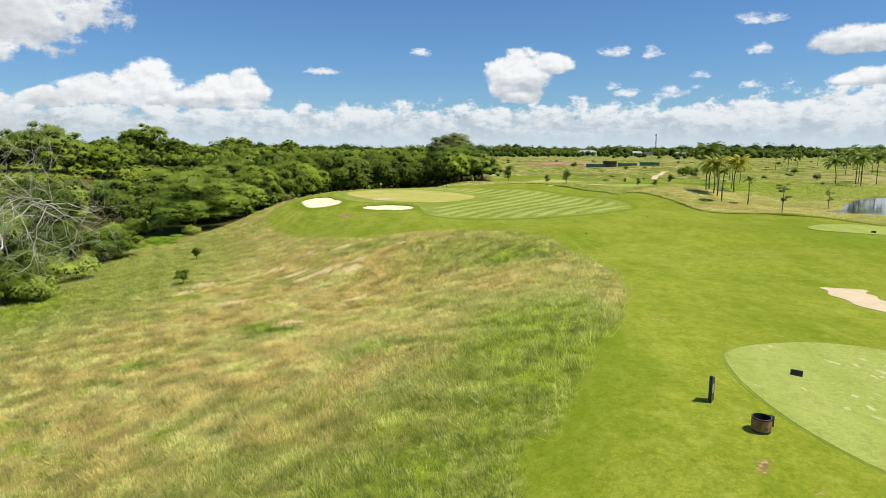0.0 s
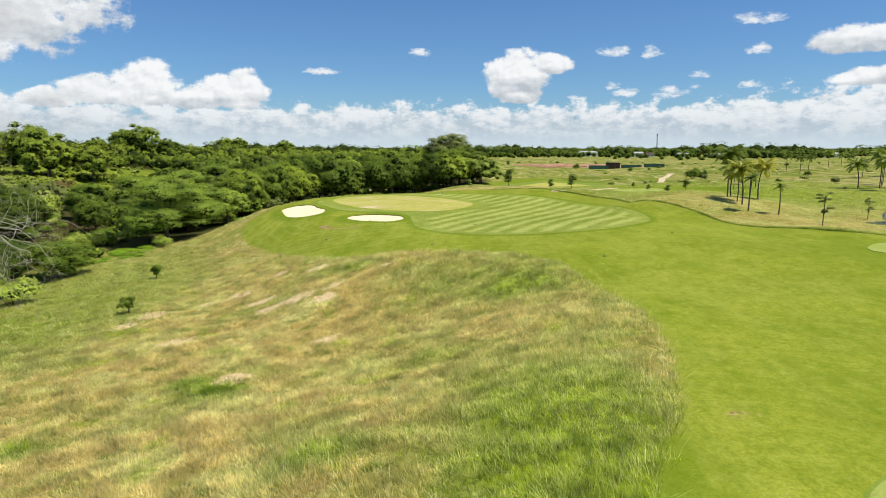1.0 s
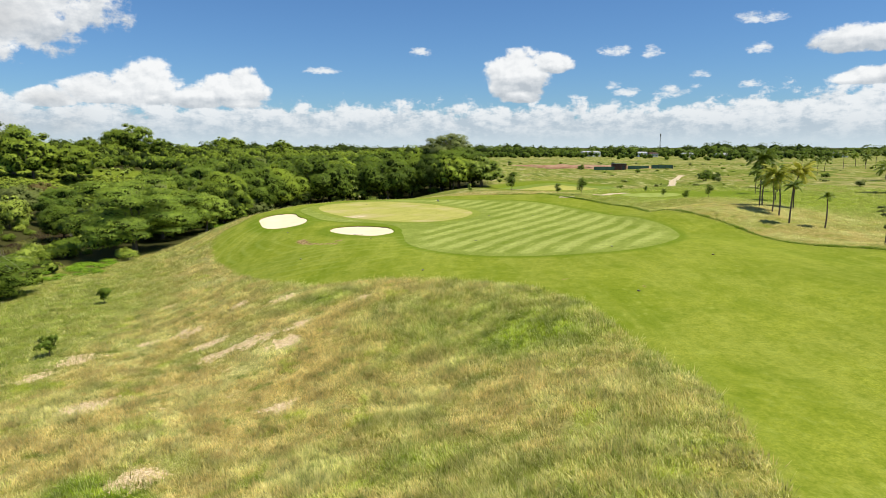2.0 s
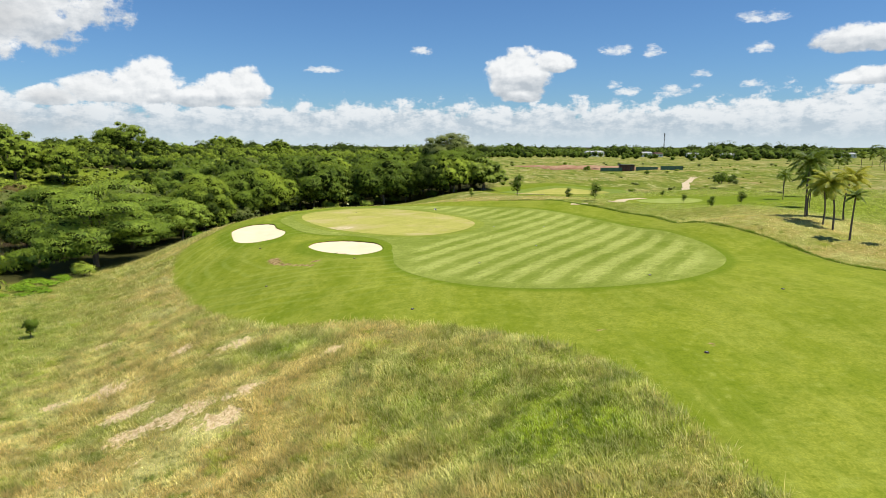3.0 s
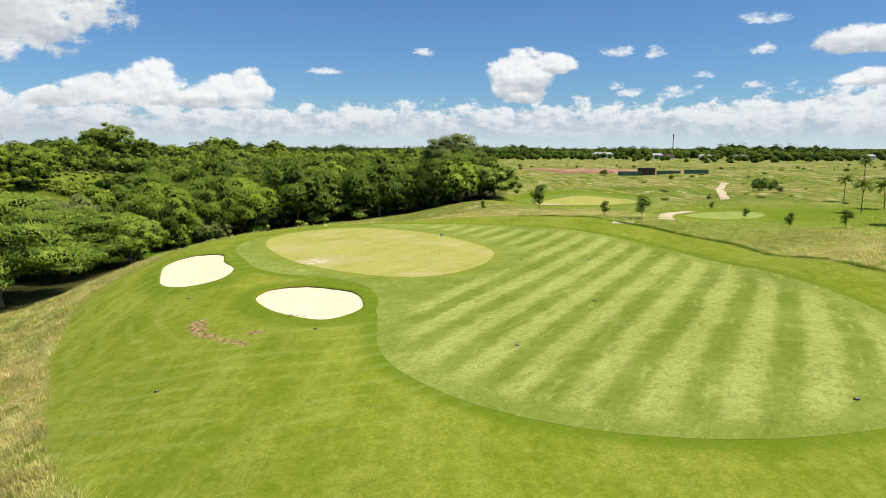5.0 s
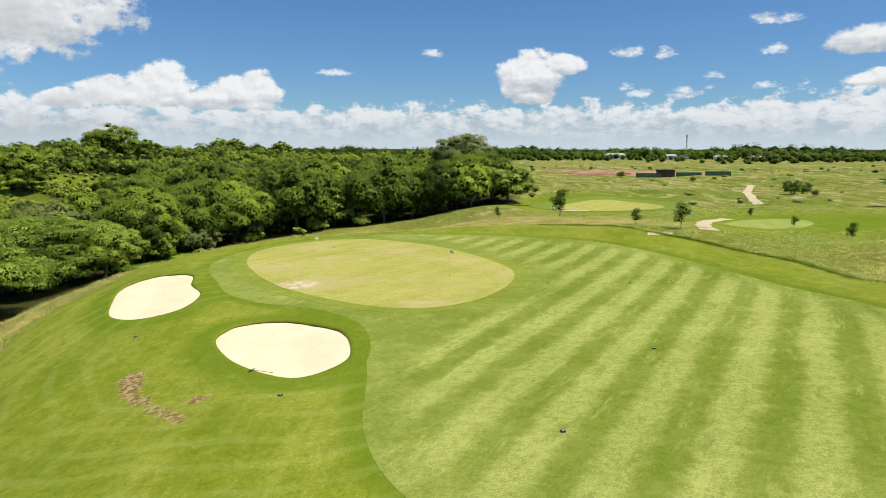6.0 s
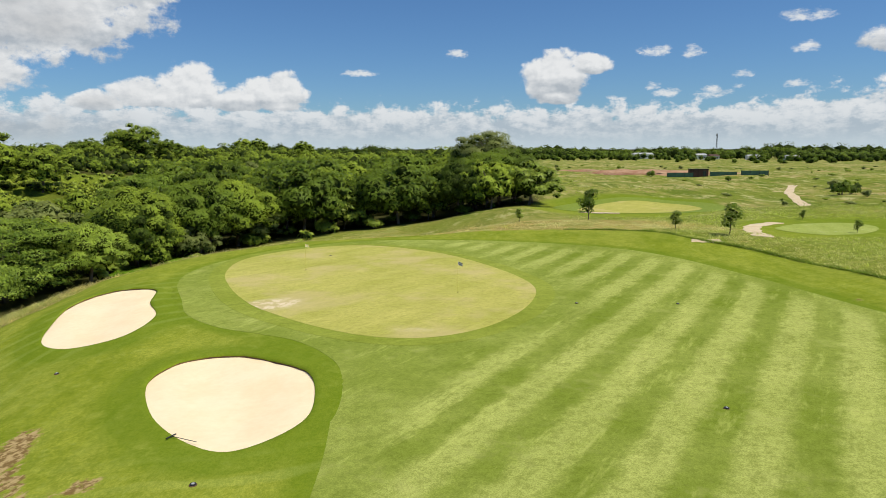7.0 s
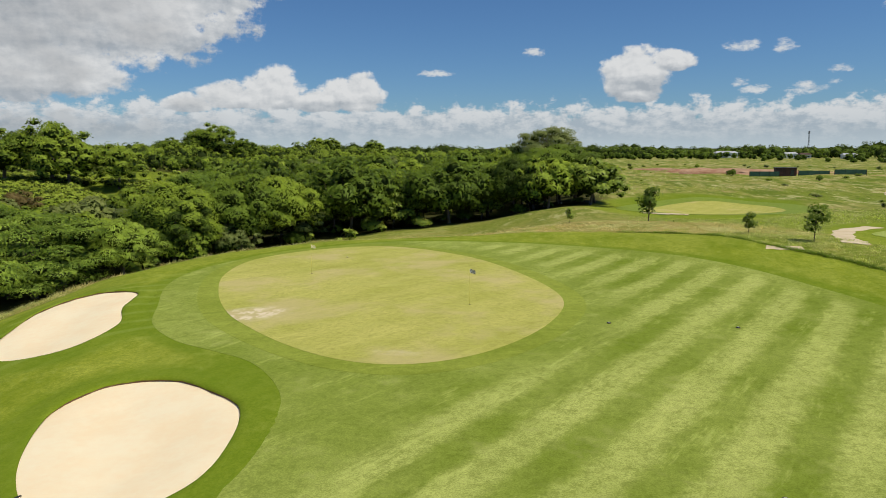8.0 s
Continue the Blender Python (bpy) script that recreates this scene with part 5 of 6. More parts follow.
spots = [(0, 46.8, 109.5, 0.98), (3, 48.2, 111.5, 1.0), (1, 45.3, 101.6, 0.98), (3, 45.9, 104.4, 0.9), (1, 52.1, 110.5, 1.0), (2, 43.3, 95.6, 0.95), (2, 46.2, 93.4, 0.78), (0, 66.3, 141.8, 0.85), (3, 79.5, 165.7, 0.9), (0, 88, 190, 0.7),
         (0, 71, 158.8, 0.7), (0, 102, 152, 1.0), (3, 138, 214, 1.0), (0, 147, 214, 1.0), (0, 140, 262, 0.9), (3, 150, 264, 1.0), (0, 134, 242, 0.8), (0, 180, 300, 1.0), (0, 243, 379, 1.1), (3, 190, 300, 1.1), (0, 118, 176, 0.9), (0, 112, 168, 0.85), (3, 205, 330, 1.1), (0, 215, 330, 1.1), (0, 170, 240, 1.0), (0, 180, 238, 0.9), (0, 106, 160, 1.15), (3, 101.5, 161, 1.2), (0, 112, 161, 1.0)]
for kind, label in ((0, "tall coconut palm with arching green fronds"), (1, "palm with yellowing fronds in long grass"), (2, "young thin palm with short fronds"), (3, "leaning palm with a full green crown")):
    place(palm_kinds, "palm_tree", [(k, stand(x, y, 77 * i, s)) for i, (k, x, y, s) in enumerate(spots) if k == kind], TREE, label, "palm tree", "palms by the pond")
r = np.random.default_rng(210)
thin = []
tiers = [(0.75 * math.cos(2.4 * i) * (0.3 + 0.7 * r.random()), 0.75 * math.sin(2.4 * i) * (0.3 + 0.7 * r.random()), 4.0 - 0.11 * i - 0.25 * r.random() * i, 0.26 + 0.16 * r.random(), 0.26 + 0.12 * r.random(), 0.15) for i in range(9)]
thin = (joined("trunk", [tube([(0, 0, -0.4), (0.05, 0, 1.5), (0.1, 0, 3.8)], [0.07, 0.055, 0.03], 6)] + [tube(bent((0.05, 0, q[2] - 0.45), q[:3], 0.05, r, 3), [0.03, 0.02, 0.012], 4) for i, q in enumerate(tiers)], BARK), crown_mesh("crown", tiers, 900, 0.15, LEAF_DULL, r, 0.5, 0.2, 0.5))
place([thin], "tiered_sapling", [(0, stand(45.2, 82.2, 0, 0.95)), (0, stand(59.5, 95.5, 60, 0.7))], TREE, "thin young tree with sparse flat tiers", "sapling", "young trees")

# the bare tree on the river bank


def bare_tree(r):
    pieces = []

    def grow(p, d, length, rad, level):
        q, path = Vector(p), [Vector(p)]
        for _ in range(4):
            d = (d + Vector(r.normal(size=3)) * 0.28 + Vector((0, 0, -0.03 if level > 1 else 0.04))).normalized()
            q = q + d * length / 4
            path.append(q.copy())
        pieces.append(tube(path, [rad * (1 - 0.13 * i) for i in range(5)], 6 if level < 2 else (4 if level < 5 else 3)))
        if level < 6:
            for k in range(4 if level == 0 else 3):
                turn_ = Vector(r.normal(size=3))
                turn_.z = turn_.z * 0.35 + 0.1
                start = path[-1] if k < 2 else path[2 + int(r.integers(0, 2))]
                grow(start, (d * 0.75 + turn_.normalized() * 0.85).normalized(), length * (0.76 + 0.14 * r.random()), rad * (0.5 if k else 0.6), level + 1)

    grow((0, 0, -0.6), Vector((0.35, 0.0, 1.0)).normalized(), 2.7, 0.11, 0)
    return joined("bare_tree", pieces, PALE_BARK)


dead = tagged(new("bare_tree", bare_tree(np.random.default_rng(221))), "leafless grey tree with tangled bleached branches", "tree")
dead.matrix_basis = stand(-53, 67.5, 15, 2.85, 0, 1.3)
dead2 = tagged(new("bare_tree", dead.data), "leafless grey tree with tangled bleached branches", "tree")
dead2.matrix_basis = stand(-117, 195, 140, 1.5, 0, 1.1)


# ---------- long grass ----------
def grass(name, n, box, ok, tall, wide, label, r, spread=0.28, per=4, shift=0.0, line=None):
    """Blades of long grass in tufts that lean with the wind."""
    x, y = r.uniform(box[0], box[1], n), r.uniform(box[2], box[3], n)
    if line is not None:
        a, k = np.array(line), r.random((n, 1))
        i = r.integers(0, len(a) - 1, n)
        x, y = (a[i] * (1 - k) + a[i + 1] * k + 0.16 * r.normal(size=(n, 2))).T
    k = ok(x, y)
    keep = k > r.random(n)
    x, y = np.repeat(x[keep], per), np.repeat(y[keep], per)
    m = len(x)
    tuft = np.repeat(0.6 + 0.8 * r.random(m // per), per)
    out_ = r.normal(size=(m, 2))
    x, y = x + out_[:, 0] * spread * 0.3, y + out_[:, 1] * spread * 0.3
    z = height(x, y) - 0.03
    clumpy = 0.85 + 0.45 * np.sin(x * 0.9 + 1.7 * np.sin(y * 0.6)) * np.sin(y * 1.1 + 1.3 * np.sin(x * 0.5))
    h = tall * tuft * clumpy * (0.55 + 0.8 * r.random(m)) * (1 - 0.35 * np.clip(dryness(x, y), 0, 1))
    h = np.minimum(h, 1.5 * tall)
    lean = 0.6 + 0.7 * r.random(m)
    gust = np.stack([np.full(m, -0.35), np.full(m, 0.10)], 1) + 0.5 * out_ + 0.35 * r.normal(size=(m, 2))
    tip = np.stack([gust[:, 0] * lean * h, gust[:, 1] * lean * h, h], 1)
    base = np.stack([x, y, z], 1)
    a = np.arctan2(gust[:, 1], gust[:, 0]) + math.pi / 2 + 0.35 * r.normal(size=m)
    across = np.stack([np.cos(a), np.sin(a), 0 * a], 1) * (wide * (0.45 + 0.55 * smooth(14, 44, y)) * (0.6 + 0.8 * r.random(m)))[:, None]
    V = np.stack([base - across * 0.5, base + across * 0.5, base + tip], 1).reshape(-1, 3)
    F = np.arange(3 * m).reshape(-1, 3)
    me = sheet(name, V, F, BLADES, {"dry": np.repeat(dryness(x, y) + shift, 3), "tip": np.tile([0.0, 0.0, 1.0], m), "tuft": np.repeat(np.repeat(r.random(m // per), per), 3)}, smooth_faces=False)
    roll = np.stack([0.28 * np.sin(x * 1.9 + 2.1 * np.sin(y * 0.8)) + 0.2 * out_[:, 0], 0.28 * np.sin(y * 2.3 + 1.9 * np.sin(x * 0.7)) + 0.2 * out_[:, 1], np.full(m, 1.0)], 1)
    massed(me, np.repeat(roll + 0.22 * r.normal(size=(m, 3)), 3, axis=0))
    return tagged(new(name, me), label, "grass", kind="stuff")


def wild(x, y):
    open_ = smooth(0.25, -0.25, inside(x, y, MOWN)) * (1 - wooded(x, y))
    bald = bump(x, y, -12, 63, 5, 8, 0.5, 30)
    for cx, cy, size in SOIL:
        bald = bald + bump(x, y, cx, cy, 1.5 * size, 1.1 * size, 1.9, 20) * (0.6 + 0.55 * np.sin(x * 4.3 + y * 2.9) * np.sin(y * 5.1 - x * 1.7))
    bald = np.clip(bald, 0, 0.96)
    return open_ * (1 - bald)


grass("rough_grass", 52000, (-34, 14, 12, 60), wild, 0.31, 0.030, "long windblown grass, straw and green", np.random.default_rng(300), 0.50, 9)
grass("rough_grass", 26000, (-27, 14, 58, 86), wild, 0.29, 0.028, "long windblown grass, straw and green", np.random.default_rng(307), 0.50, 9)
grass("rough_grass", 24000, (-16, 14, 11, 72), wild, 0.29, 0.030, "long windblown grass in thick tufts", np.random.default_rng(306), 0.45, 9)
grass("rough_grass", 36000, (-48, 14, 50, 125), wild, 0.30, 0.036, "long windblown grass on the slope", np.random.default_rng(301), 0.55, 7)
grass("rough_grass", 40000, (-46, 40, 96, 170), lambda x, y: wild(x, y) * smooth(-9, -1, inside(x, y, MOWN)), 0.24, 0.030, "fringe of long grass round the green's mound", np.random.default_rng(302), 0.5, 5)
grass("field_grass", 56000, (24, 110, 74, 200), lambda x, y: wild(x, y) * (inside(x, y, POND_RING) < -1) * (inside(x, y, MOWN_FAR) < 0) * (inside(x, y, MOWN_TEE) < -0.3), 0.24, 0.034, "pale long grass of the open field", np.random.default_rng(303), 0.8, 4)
edge_line = [p for p in MOWN if p[0] > 13 and 66 < p[1] < 152]
# the shift of -1.6 darkens these blades to paint the edge's shaded lip
grass("field_grass", 9000, (0, 1, 0, 1), lambda x, y: np.where(inside(x, y, MOWN) < 0.05, 1.0, 0.0), 0.20, 0.05, "thick edge of the field's grass, its shaded side painted dark", np.random.default_rng(304), 0.2, 4, -1.6, edge_line)
grass("field_grass", 30000, (18, 330, 150, 420), lambda x, y: np.where((inside(x, y, MOWN_FAR) < -0.5) & (inside(x, y, MOWN_TEE) < -0.5) & (x < 0.85 * y) & (inside(x, y, MOWN) < -1), 1.0, 0.0) * (np.sin(x * 0.16 + 1.8 * np.sin(y * 0.05)) * np.sin(y * 0.09 + 1.1 * np.sin(x * 0.07)) > -0.15), 0.24, 0.14, "tufts of long grass over the far field", np.random.default_rng(305), 1.8, 3, -0.2)

# ---------- things on the course ----------


def lump(name, bm, material, parent=None, label="", smooth_faces=False):
    me = bpy.data.meshes.new(name)
    for f in bm.faces:
        f.smooth = smooth_faces
    bm.to_mesh(me)
    bm.free()
    me.materials.append(material)
    ob = new(name, me)
    if parent:
        ob.parent = parent
    return tagged(ob, label)


def box(bm, x0, x1, y0, y1, z0, z1, bevel=0.0):
    m = Matrix.Translation(((x0 + x1) / 2, (y0 + y1) / 2, (z0 + z1) / 2)) @ Matrix.Diagonal((x1 - x0, y1 - y0, z1 - z0, 1))
    made = bmesh.ops.create_cube(bm, size=1, matrix=m)["verts"]
    if bevel:
        bmesh.ops.bevel(bm, geom=list({e for v in made for e in v.link_edges}), offset=bevel, segments=2, affect="EDGES", profile=0.5)
    return bm


def rod(bm, a, b, r0, r1, sides=10):
    a, b = Vector(a), Vector(b)
    turn_ = (b - a).to_track_quat("Z", "Y").to_matrix().to_4x4()
    bmesh.ops.create_cone(bm, cap_ends=True, segments=sides, radius1=r0, radius2=r1, depth=(b - a).length, matrix=Matrix.Translation((a + b) / 2) @ turn_)
    return bm


def at_ground(ob, x, y, turn=0.0, lift=0.0):
    ob.matrix_basis = pose(x, y, float(height(x, y, False)) + lift, 0, 0, turn)
    return ob


def flagstick(x, y, cloth, label, turn):
    """A flagstick in its cup, with a chequered flag that the wind lifts."""
    ob = tagged(new("flagstick"), label, "flagstick", "flagsticks on the green")
    lump("pole", rod(rod(bmesh.new(), (0, 0, -0.1), (0, 0, 1.2), 0.011, 0.010, 8), (0, 0, 1.2), (0, 0, 2.15), 0.010, 0.008, 8), YELLOW, ob, "thin pale yellow pole", True)
    lump("cup", rod(bmesh.new(), (0, 0, -0.05), (0, 0, 0.006), 0.054, 0.054, 16), BLACK, ob)
    light_, dark_ = bmesh.new(), bmesh.new()
    cols, rows_ = 4, 3
    for i in range(cols):
        for j in range(rows_):
            bm = (light_, dark_)[(i + j) % 2]
            pts = []
            for di, dj in ((0, 0), (1, 0), (1, 1), (0, 1)):
                u, v = (i + di) / cols, (j + dj) / rows_
                pts.append((0.012 + 0.32 * u, 0.05 * math.sin(5 * u), 2.13 - 0.23 * v - 0.12 * u))
            back_ = [bm.verts.new((p[0], p[1] + 0.004, p[2])) for p in pts]
            front_ = [bm.verts.new(p) for p in pts]
            bm.faces.new(front_)
            bm.faces.new(back_[::-1])
            for k in range(4):
                bm.faces.new((front_[k], back_[k], back_[(k + 1) % 4], front_[(k + 1) % 4]))
    flag = lump("flag", light_, WHITE, ob, "fluttering chequered flag")
    lump("dark_checks", dark_, cloth, flag)
    return at_ground(ob, x, y, turn, 0.036)


flagstick(2.45, 118.3, BLACK, "flagstick with a black and white chequered flag", 25)
flagstick(-10.1, 126.2, YELLOW, "flagstick with a yellow and white chequered flag", 40)


def litter_bin():
    """A half barrel: staves, iron hoops, a liner, and a small box on its side."""
    ob = tagged(new("barrel_bin"), "wooden half-barrel litter bin with a dark liner", "bin")
    n = 18
    for i in range(n):
        bm = bmesh.new()
        a0, a1 = 2 * math.pi * (i + 0.04) / n, 2 * math.pi * (i + 0.96) / n
        levels = [(0.0, 0.33), (0.3, 0.365), (0.62, 0.35)]
        ring_ = []
        for z, r_ in levels:
            ring_.append([bm.verts.new((q * math.cos(a), q * math.sin(a), z)) for q, a in ((r_, a0), (r_, a1), (r_ - 0.03, a1), (r_ - 0.03, a0))])
        for lo, hi in zip(ring_, ring_[1:]):
            for k in range(4):
                bm.faces.new((lo[k], lo[(k + 1) % 4], hi[(k + 1) % 4], hi[k]))
        bm.faces.new(ring_[0][::-1])
        bm.faces.new(ring_[-1])
        lump("stave", bm, WOOD, ob)
    for z, r_ in ((0.06, 0.345), (0.595, 0.36)):
        V, F = [], []
        for dz, q in ((-0.025, r_), (0.025, r_), (0.025, r_ - 0.02), (-0.025, r_ - 0.02)):
            V += [(q * math.cos(2 * math.pi * k / 32), q * math.sin(2 * math.pi * k / 32), z + dz) for k in range(32)]
        for a in range(4):
            F += [(a * 32 + k, a * 32 + (k + 1) % 32, ((a + 1) % 4) * 32 + (k + 1) % 32, ((a + 1) % 4) * 32 + k) for k in range(32)]
        part("hoop", sheet("hoop", V, F, IRON), ob, "dark iron hoop")
    liner = bmesh.new()
    bmesh.ops.create_cone(liner, cap_ends=False, segments=28, radius1=0.27, radius2=0.315, depth=0.5, matrix=Matrix.Translation((0, 0, 0.385)))
    bmesh.ops.create_circle(liner, cap_ends=True, segments=28, radius=0.275, matrix=Matrix.Translation((0, 0, 0.16)))
    lump("liner", liner, IRON, ob, "dark metal liner")
    lump("ball_washer", box(box(bmesh.new(), 0.36, 0.54, -0.10, 0.10, 0.12, 0.60, 0.02), 0.33, 0.37, -0.03, 0.03, 0.4, 0.46), SLATE, ob, "small dark box on the barrel's side")
    return ob


bin_ = at_ground(litter_bin(), 9.9, 18.15, 20)
bin_.scale = (0.8, 0.8, 0.72)


def tee_sign():
    ob = tagged(new("tee_sign"), "tall black tee sign standing in the grass", "sign")
    bm = bmesh.new()
    V = [(-0.22, -0.05, -0.15), (0.22, -0.05, -0.15), (0.22, 0.05, -0.15), (-0.22, 0.05, -0.15), (-0.22, -0.05, 0.95), (0.22, -0.05, 0.80), (0.22, 0.05, 0.80), (-0.22, 0.05, 0.95)]
    vs = [bm.verts.new(v) for v in V]
    for q in ((3, 2, 1, 0), (4, 5, 6, 7), (0, 1, 5, 4), (1, 2, 6, 5), (2, 3, 7, 6), (3, 0, 4, 7)):
        bm.faces.new([vs[i] for i in q])
    bmesh.ops.bevel(bm, geom=bm.edges[:], offset=0.008, segments=2, affect="EDGES")
    lump("board", bm, SLATE, ob, "black board with a slanted top")
    edge = bmesh.new()
    box(edge, -0.225, 0.225, -0.052, 0.052, -0.008, 0.012)
    bmesh.ops.transform(edge, matrix=Matrix.Translation((0, 0, 0.876)) @ Matrix.Rotation(radians(18.8), 4, "Y"), verts=edge.verts[:])
    lump("cap", edge, ROOF, ob, "pale metal cap")
    for i, w_ in enumerate((0.26, 0.30, 0.22)):
        lump("text_bar", box(bmesh.new(), -0.16, -0.16 + w_, -0.056, -0.051, 0.55 - 0.1 * i, 0.575 - 0.1 * i), WHITE, ob)
    return ob


at_ground(tee_sign(), 9.3, 20.3, 55)


def tee_marker(label):
    ob = tagged(new("tee_marker"), label, "tee marker", "tee markers")
    bm = box(bmesh.new(), -0.28, 0.28, -0.05, 0.05, 0.0, 0.26, 0.012)
    for v in bm.verts:
        v.co.y += 0.12 * v.co.z
    lump("block", bm, SLATE, ob)
    lump("stripe", box(bmesh.new(), -0.285, 0.285, 0.026, 0.036, 0.255, 0.264), ROOF, ob, "worn pale edge")
    return ob


at_ground(tee_marker("low black tee marker on the tee"), 13.9, 23.3, -38, 0.02).scale = (0.75, 0.8, 0.85)
at_ground(tee_marker("low black tee marker on the tee"), 18.6, 17.2, -38, 0.02)
at_ground(tee_marker("low black tee marker on the small tee"), 42.4, 60.6, -20, 0.04).scale = (0.7, 0.8, 0.7)


def rake():
    ob = tagged(new("bunker_rake"), "bunker rake lying on the grass beside the sand", "rake")
    lump("handle", rod(bmesh.new(), (0, 0, 0.05), (1.55, 0, 0.10), 0.014, 0.014, 8), IRON, ob, "dark thin handle", True)
    lump("head", box(bmesh.new(), -0.03, 0.03, -0.27, 0.27, 0.02, 0.06, 0.008), IRON, ob)
    for i in range(9):
        lump("tine", rod(bmesh.new(), (0, -0.24 + 0.06 * i, 0.03), (0.02, -0.24 + 0.06 * i, -0.05), 0.006, 0.003, 5), IRON, ob)
    return ob


at_ground(rake(), -7.2, 95.7, -24, 0.05).scale = (0.8, 0.8, 0.8)


def sprinkler():
    ob = tagged(new("sprinkler_head"), "round sprinkler head set flush in the turf", "sprinkler", "sprinkler heads")
    lump("ring", rod(bmesh.new(), (0, 0, -0.1), (0, 0, 0.012), 0.13, 0.12, 20), EARTH, ob, "ring of bare earth")
    lump("cap", rod(bmesh.new(), (0, 0, 0.0), (0, 0, 0.045), 0.10, 0.09, 18), IRON, ob)
    lump("lid", rod(bmesh.new(), (0, 0, 0.04), (0, 0, 0.055), 0.05, 0.045, 14), ROOF, ob)
    return ob


first = at_ground(sprinkler(), 16.5, 115.4, 0, 0.012)
for x, y in ((10.1, 115.4), (12.8, 98.1), (17.9, 78.7), (6.3, 88.2), (-9.6, 133.4), (-16.8, 104.1), (-5.0, 92.4), (-11.4, 85.6), (1.0, 73.2), (15.1, 62.3), (25, 74)):
    c = copy_thing(first, pose(x, y, float(height(x, y, False)) + 0.012))


# ---------- the far building site, houses and mast ----------


def hut(x, y, turn):
    ob = tagged(new("site_hut"), "dark rusty site hut on bare red ground", "hut")
    lump("body", box(bmesh.new(), -3, 3, -2, 2, -0.5, 2.6, 0.05), RUST, ob)
    for i in range(10):
        lump("rib", box(bmesh.new(), -2.9 + 0.6 * i, -2.75 + 0.6 * i, -2.08, -2.0, 0.0, 2.5), RUST, ob)
    lump("roof", box(bmesh.new(), -3.2, 3.2, -2.2, 2.2, 2.6, 2.78, 0.03), IRON, ob)
    lump("door", box(bmesh.new(), 1.2, 2.2, -2.12, -2.0, 0, 2.0), GLASS_DARK, ob)
    return at_ground(ob, x, y, turn)


hut(84, 306, -8)


def screen(x, y, length, turn):
    ob = tagged(new("site_fence"), "green cloth screen fence round the building site", "fence", "site fences")
    n = int(length / 3)
    for i in range(n + 1):
        lump("post", box(bmesh.new(), i * 3 - 0.05, i * 3 + 0.05, -0.05, 0.05, -0.4, 1.7), IRON, ob)
    for i in range(n):
        bm = bmesh.new()
        box(bm, i * 3 + 0.06, i * 3 + 2.94, -0.02, 0.02, 0.05, 1.6)
        lump("screen_panel", bm, SCREEN, ob)
    return at_ground(ob, x, y, turn)


screen(72, 302, 9, 0)
screen(87.2, 303.5, 9, -3)
screen(96.6, 300.5, 9, -3)


def heap(x, y, rx, ry, h, seed):
    """A heap of dug earth."""
    r_ = np.random.default_rng(seed)
    n, m = 28, 7
    V, F = [], []
    for j in range(m):
        k = 1 - j / (m - 0.6)
        for i in range(n):
            a = 2 * math.pi * i / n
            q = k * (1 + 0.12 * math.sin(3 * a + seed) + 0.1 * r_.normal() * (j > 0))
            V.append((rx * q * math.cos(a), ry * q * math.sin(a), h * (1 - k ** 1.5) - (0.6 if j == 0 else 0)))
    V.append((0, 0, h))
    for j in range(m - 1):
        F += [(j * n + i, j * n + (i + 1) % n, (j + 1) * n + (i + 1) % n, (j + 1) * n + i) for i in range(n)]
    F = [tuple(f) for f in F] + [((m - 1) * n + i, (m - 1) * n + (i + 1) % n, m * n, m * n) for i in range(n)]
    bm = bmesh.new()
    vs = [bm.verts.new(v) for v in V]
    for f in F:
        bm.faces.new([vs[i] for i in dict.fromkeys(f)])
    ob = lump("earth_bank", bm, CLAY, None, "", True)
    tagged(ob, "low bank of red dug earth on the site", "earth bank", "earth banks")
    return at_ground(ob, x, y)


for i, (x, y, rx, ry, h) in enumerate(((68, 318, 14, 4, 1.3), (84, 330, 18, 5, 1.1), (66, 342, 10, 4, 1.5), (58, 330, 8, 4, 1.2), (100, 322, 12, 4, 0.7), (56, 365, 12, 4, 0.9), (80, 352, 16, 5, 1.0))):
    heap(x, y, rx, ry, h, i)


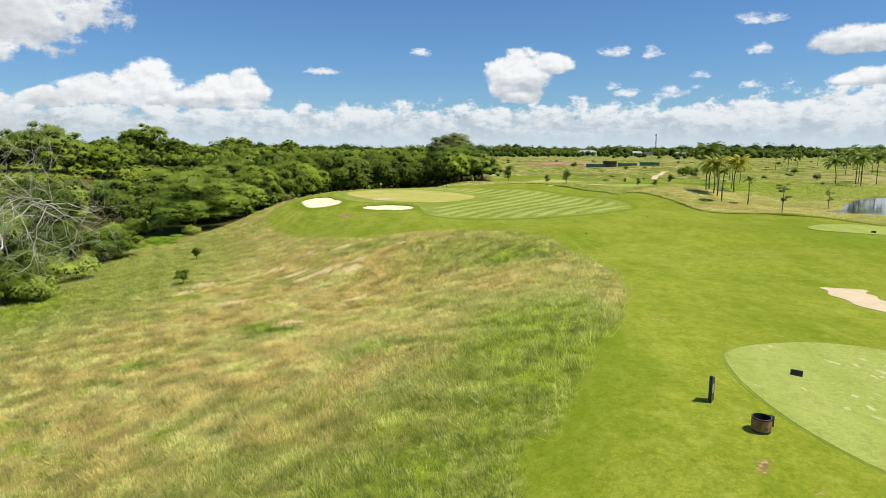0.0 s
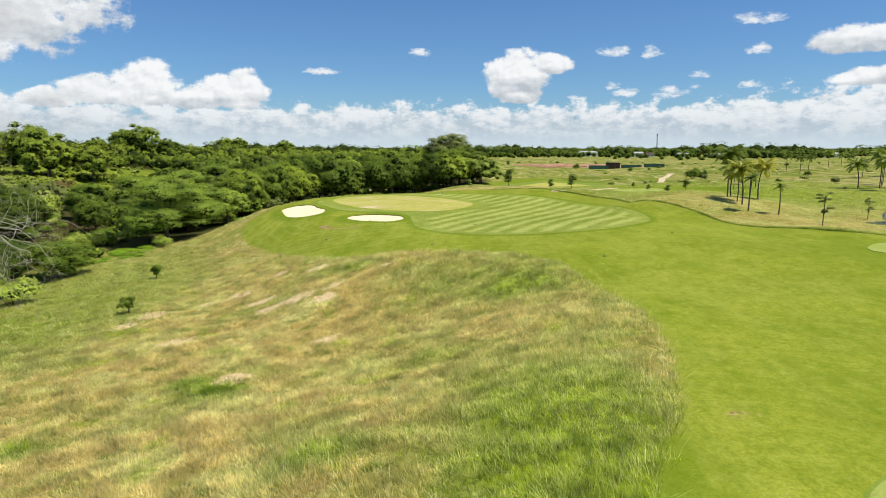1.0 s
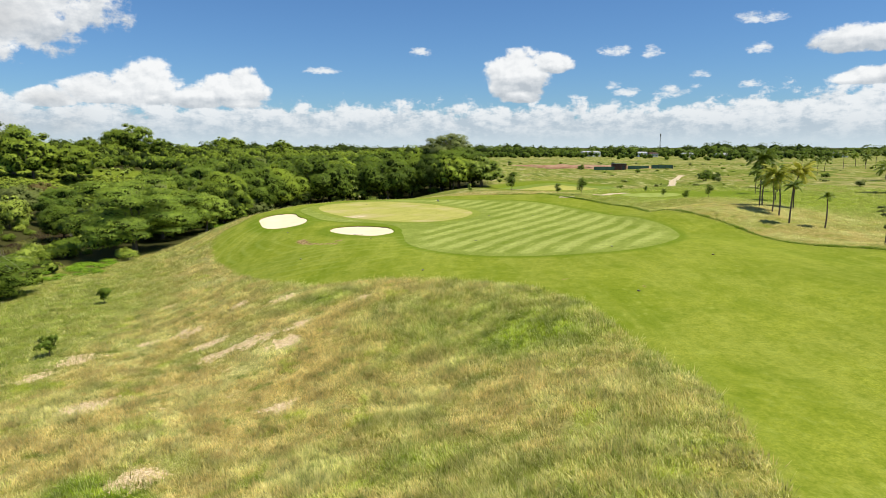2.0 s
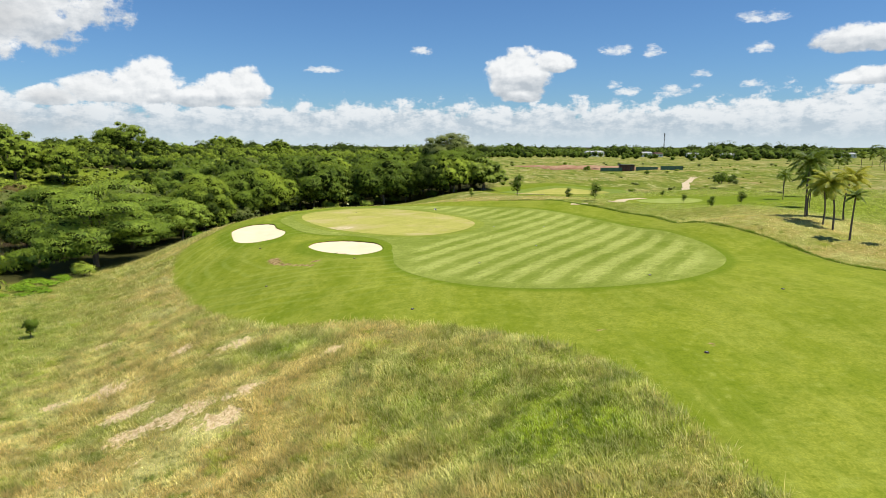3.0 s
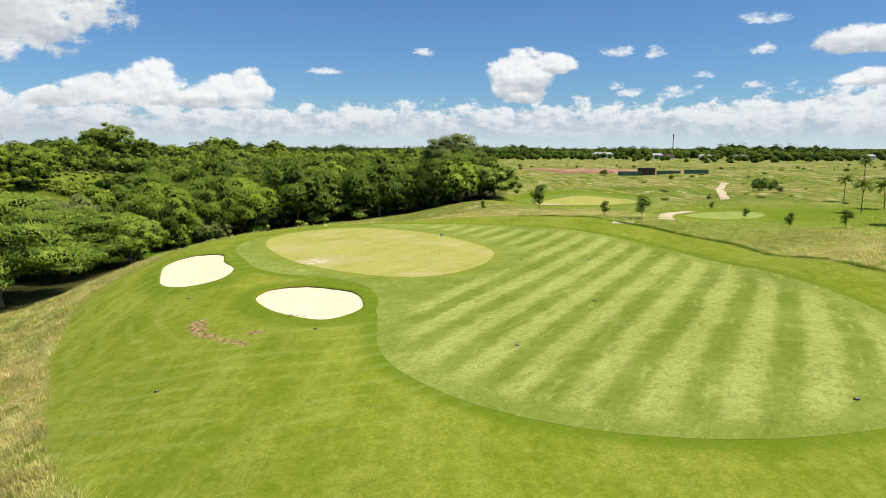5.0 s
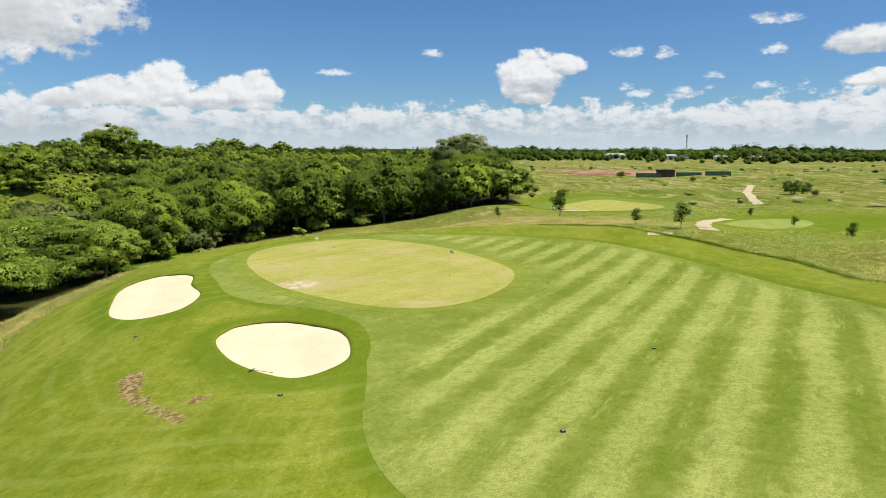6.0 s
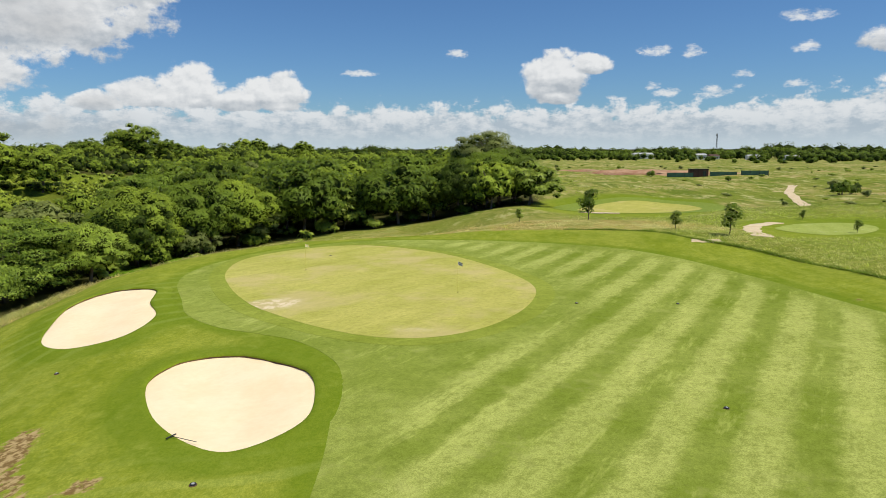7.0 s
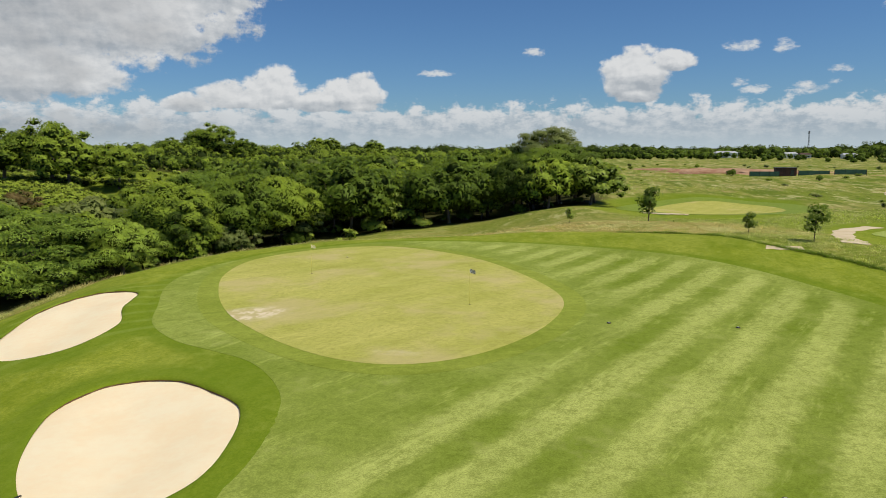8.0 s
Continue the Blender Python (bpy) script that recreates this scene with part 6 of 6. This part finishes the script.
def house(x, y, wide, deep_, high, turn, pale, label):
    ob = tagged(new("house"), label, "house", "far houses")
    lump("wall", box(bmesh.new(), -wide / 2, wide / 2, -deep_ / 2, deep_ / 2, -0.5, high), WHITE if pale else ROOF, ob)
    bm = bmesh.new()
    w2, d2 = wide / 2 + 0.5, deep_ / 2 + 0.5
    V = [(-w2, -d2, high), (w2, -d2, high), (w2, d2, high), (-w2, d2, high), (-w2 * 0.8, 0, high + 1.3), (w2 * 0.8, 0, high + 1.3)]
    vs = [bm.verts.new(v) for v in V]
    for q in ((3, 2, 1, 0), (0, 1, 5, 4), (2, 3, 4, 5), (1, 2, 5), (3, 0, 4)):
        bm.faces.new([vs[i] for i in q])
    lump("roof", bm, ROOF if pale else RUST, ob)
    n = max(2, int(wide / 3.5))
    for i in range(n):
        cx = -wide / 2 + wide * (i + 0.5) / n
        win = lump("window", box(bmesh.new(), cx - 0.7, cx + 0.7, -deep_ / 2 - 0.04, -deep_ / 2 + 0.02, 0.9, 2.2), WHITE, ob)
        lump("pane", box(bmesh.new(), cx - 0.6, cx + 0.6, -deep_ / 2 - 0.06, -deep_ / 2 - 0.035, 1.0, 2.1), GLASS_DARK, win)
    return at_ground(ob, x, y, turn)


for x, y, wd, dp, h, tn, pale in ((153, 640, 17, 8, 3.4, 5, 1), (202, 640, 9, 7, 3.5, 0, 1), (211, 636, 8, 7, 3.2, 10, 0), (246, 640, 10, 7, 3.4, -5, 1), (279, 640, 11, 8, 3.2, 0, 1), (322, 640, 12, 8, 3.2, -10, 1),
                                  (-330, 560, 14, 9, 4.0, 20, 1), (392, 640, 14, 8, 3.2, -10, 1)):
    house(x, y, wd, dp, h, tn, pale, "low pale house among the far trees" if pale else "low brown-roofed house among the far trees")


def mast(x, y, high):
    ob = tagged(new("radio_mast"), "slender grey radio mast above the far trees", "mast")
    for i in range(3):
        a = 2 * math.pi * i / 3
        lump("leg", rod(bmesh.new(), (1.0 * math.cos(a), 1.0 * math.sin(a), -0.5), (0.45 * math.cos(a), 0.45 * math.sin(a), high), 0.16, 0.12, 6), IRON, ob)
    n = int(high / 3)
    for j in range(n):
        bm = bmesh.new()
        for i in range(3):
            a, b = 2 * math.pi * i / 3, 2 * math.pi * (i + 1) / 3
            r0, r1 = 1.0 - 0.55 * j / n, 1.0 - 0.55 * (j + 1) / n
            rod(bm, (r0 * math.cos(a), r0 * math.sin(a), high * j / n), (r1 * math.cos(b), r1 * math.sin(b), high * (j + 1) / n), 0.06, 0.06, 4)
        lump("lattice", bm, IRON, ob)
    for i in range(3):
        a = 2 * math.pi * i / 3 + 0.5
        lump("antenna", box(bmesh.new(), 0.8 * math.cos(a) - 0.2, 0.8 * math.cos(a) + 0.2, 0.8 * math.sin(a) - 0.2, 0.8 * math.sin(a) + 0.2, high - 3.2, high - 0.4), ROOF, ob)
    return at_ground(ob, x, y)


mast(287, 832, 25.5)
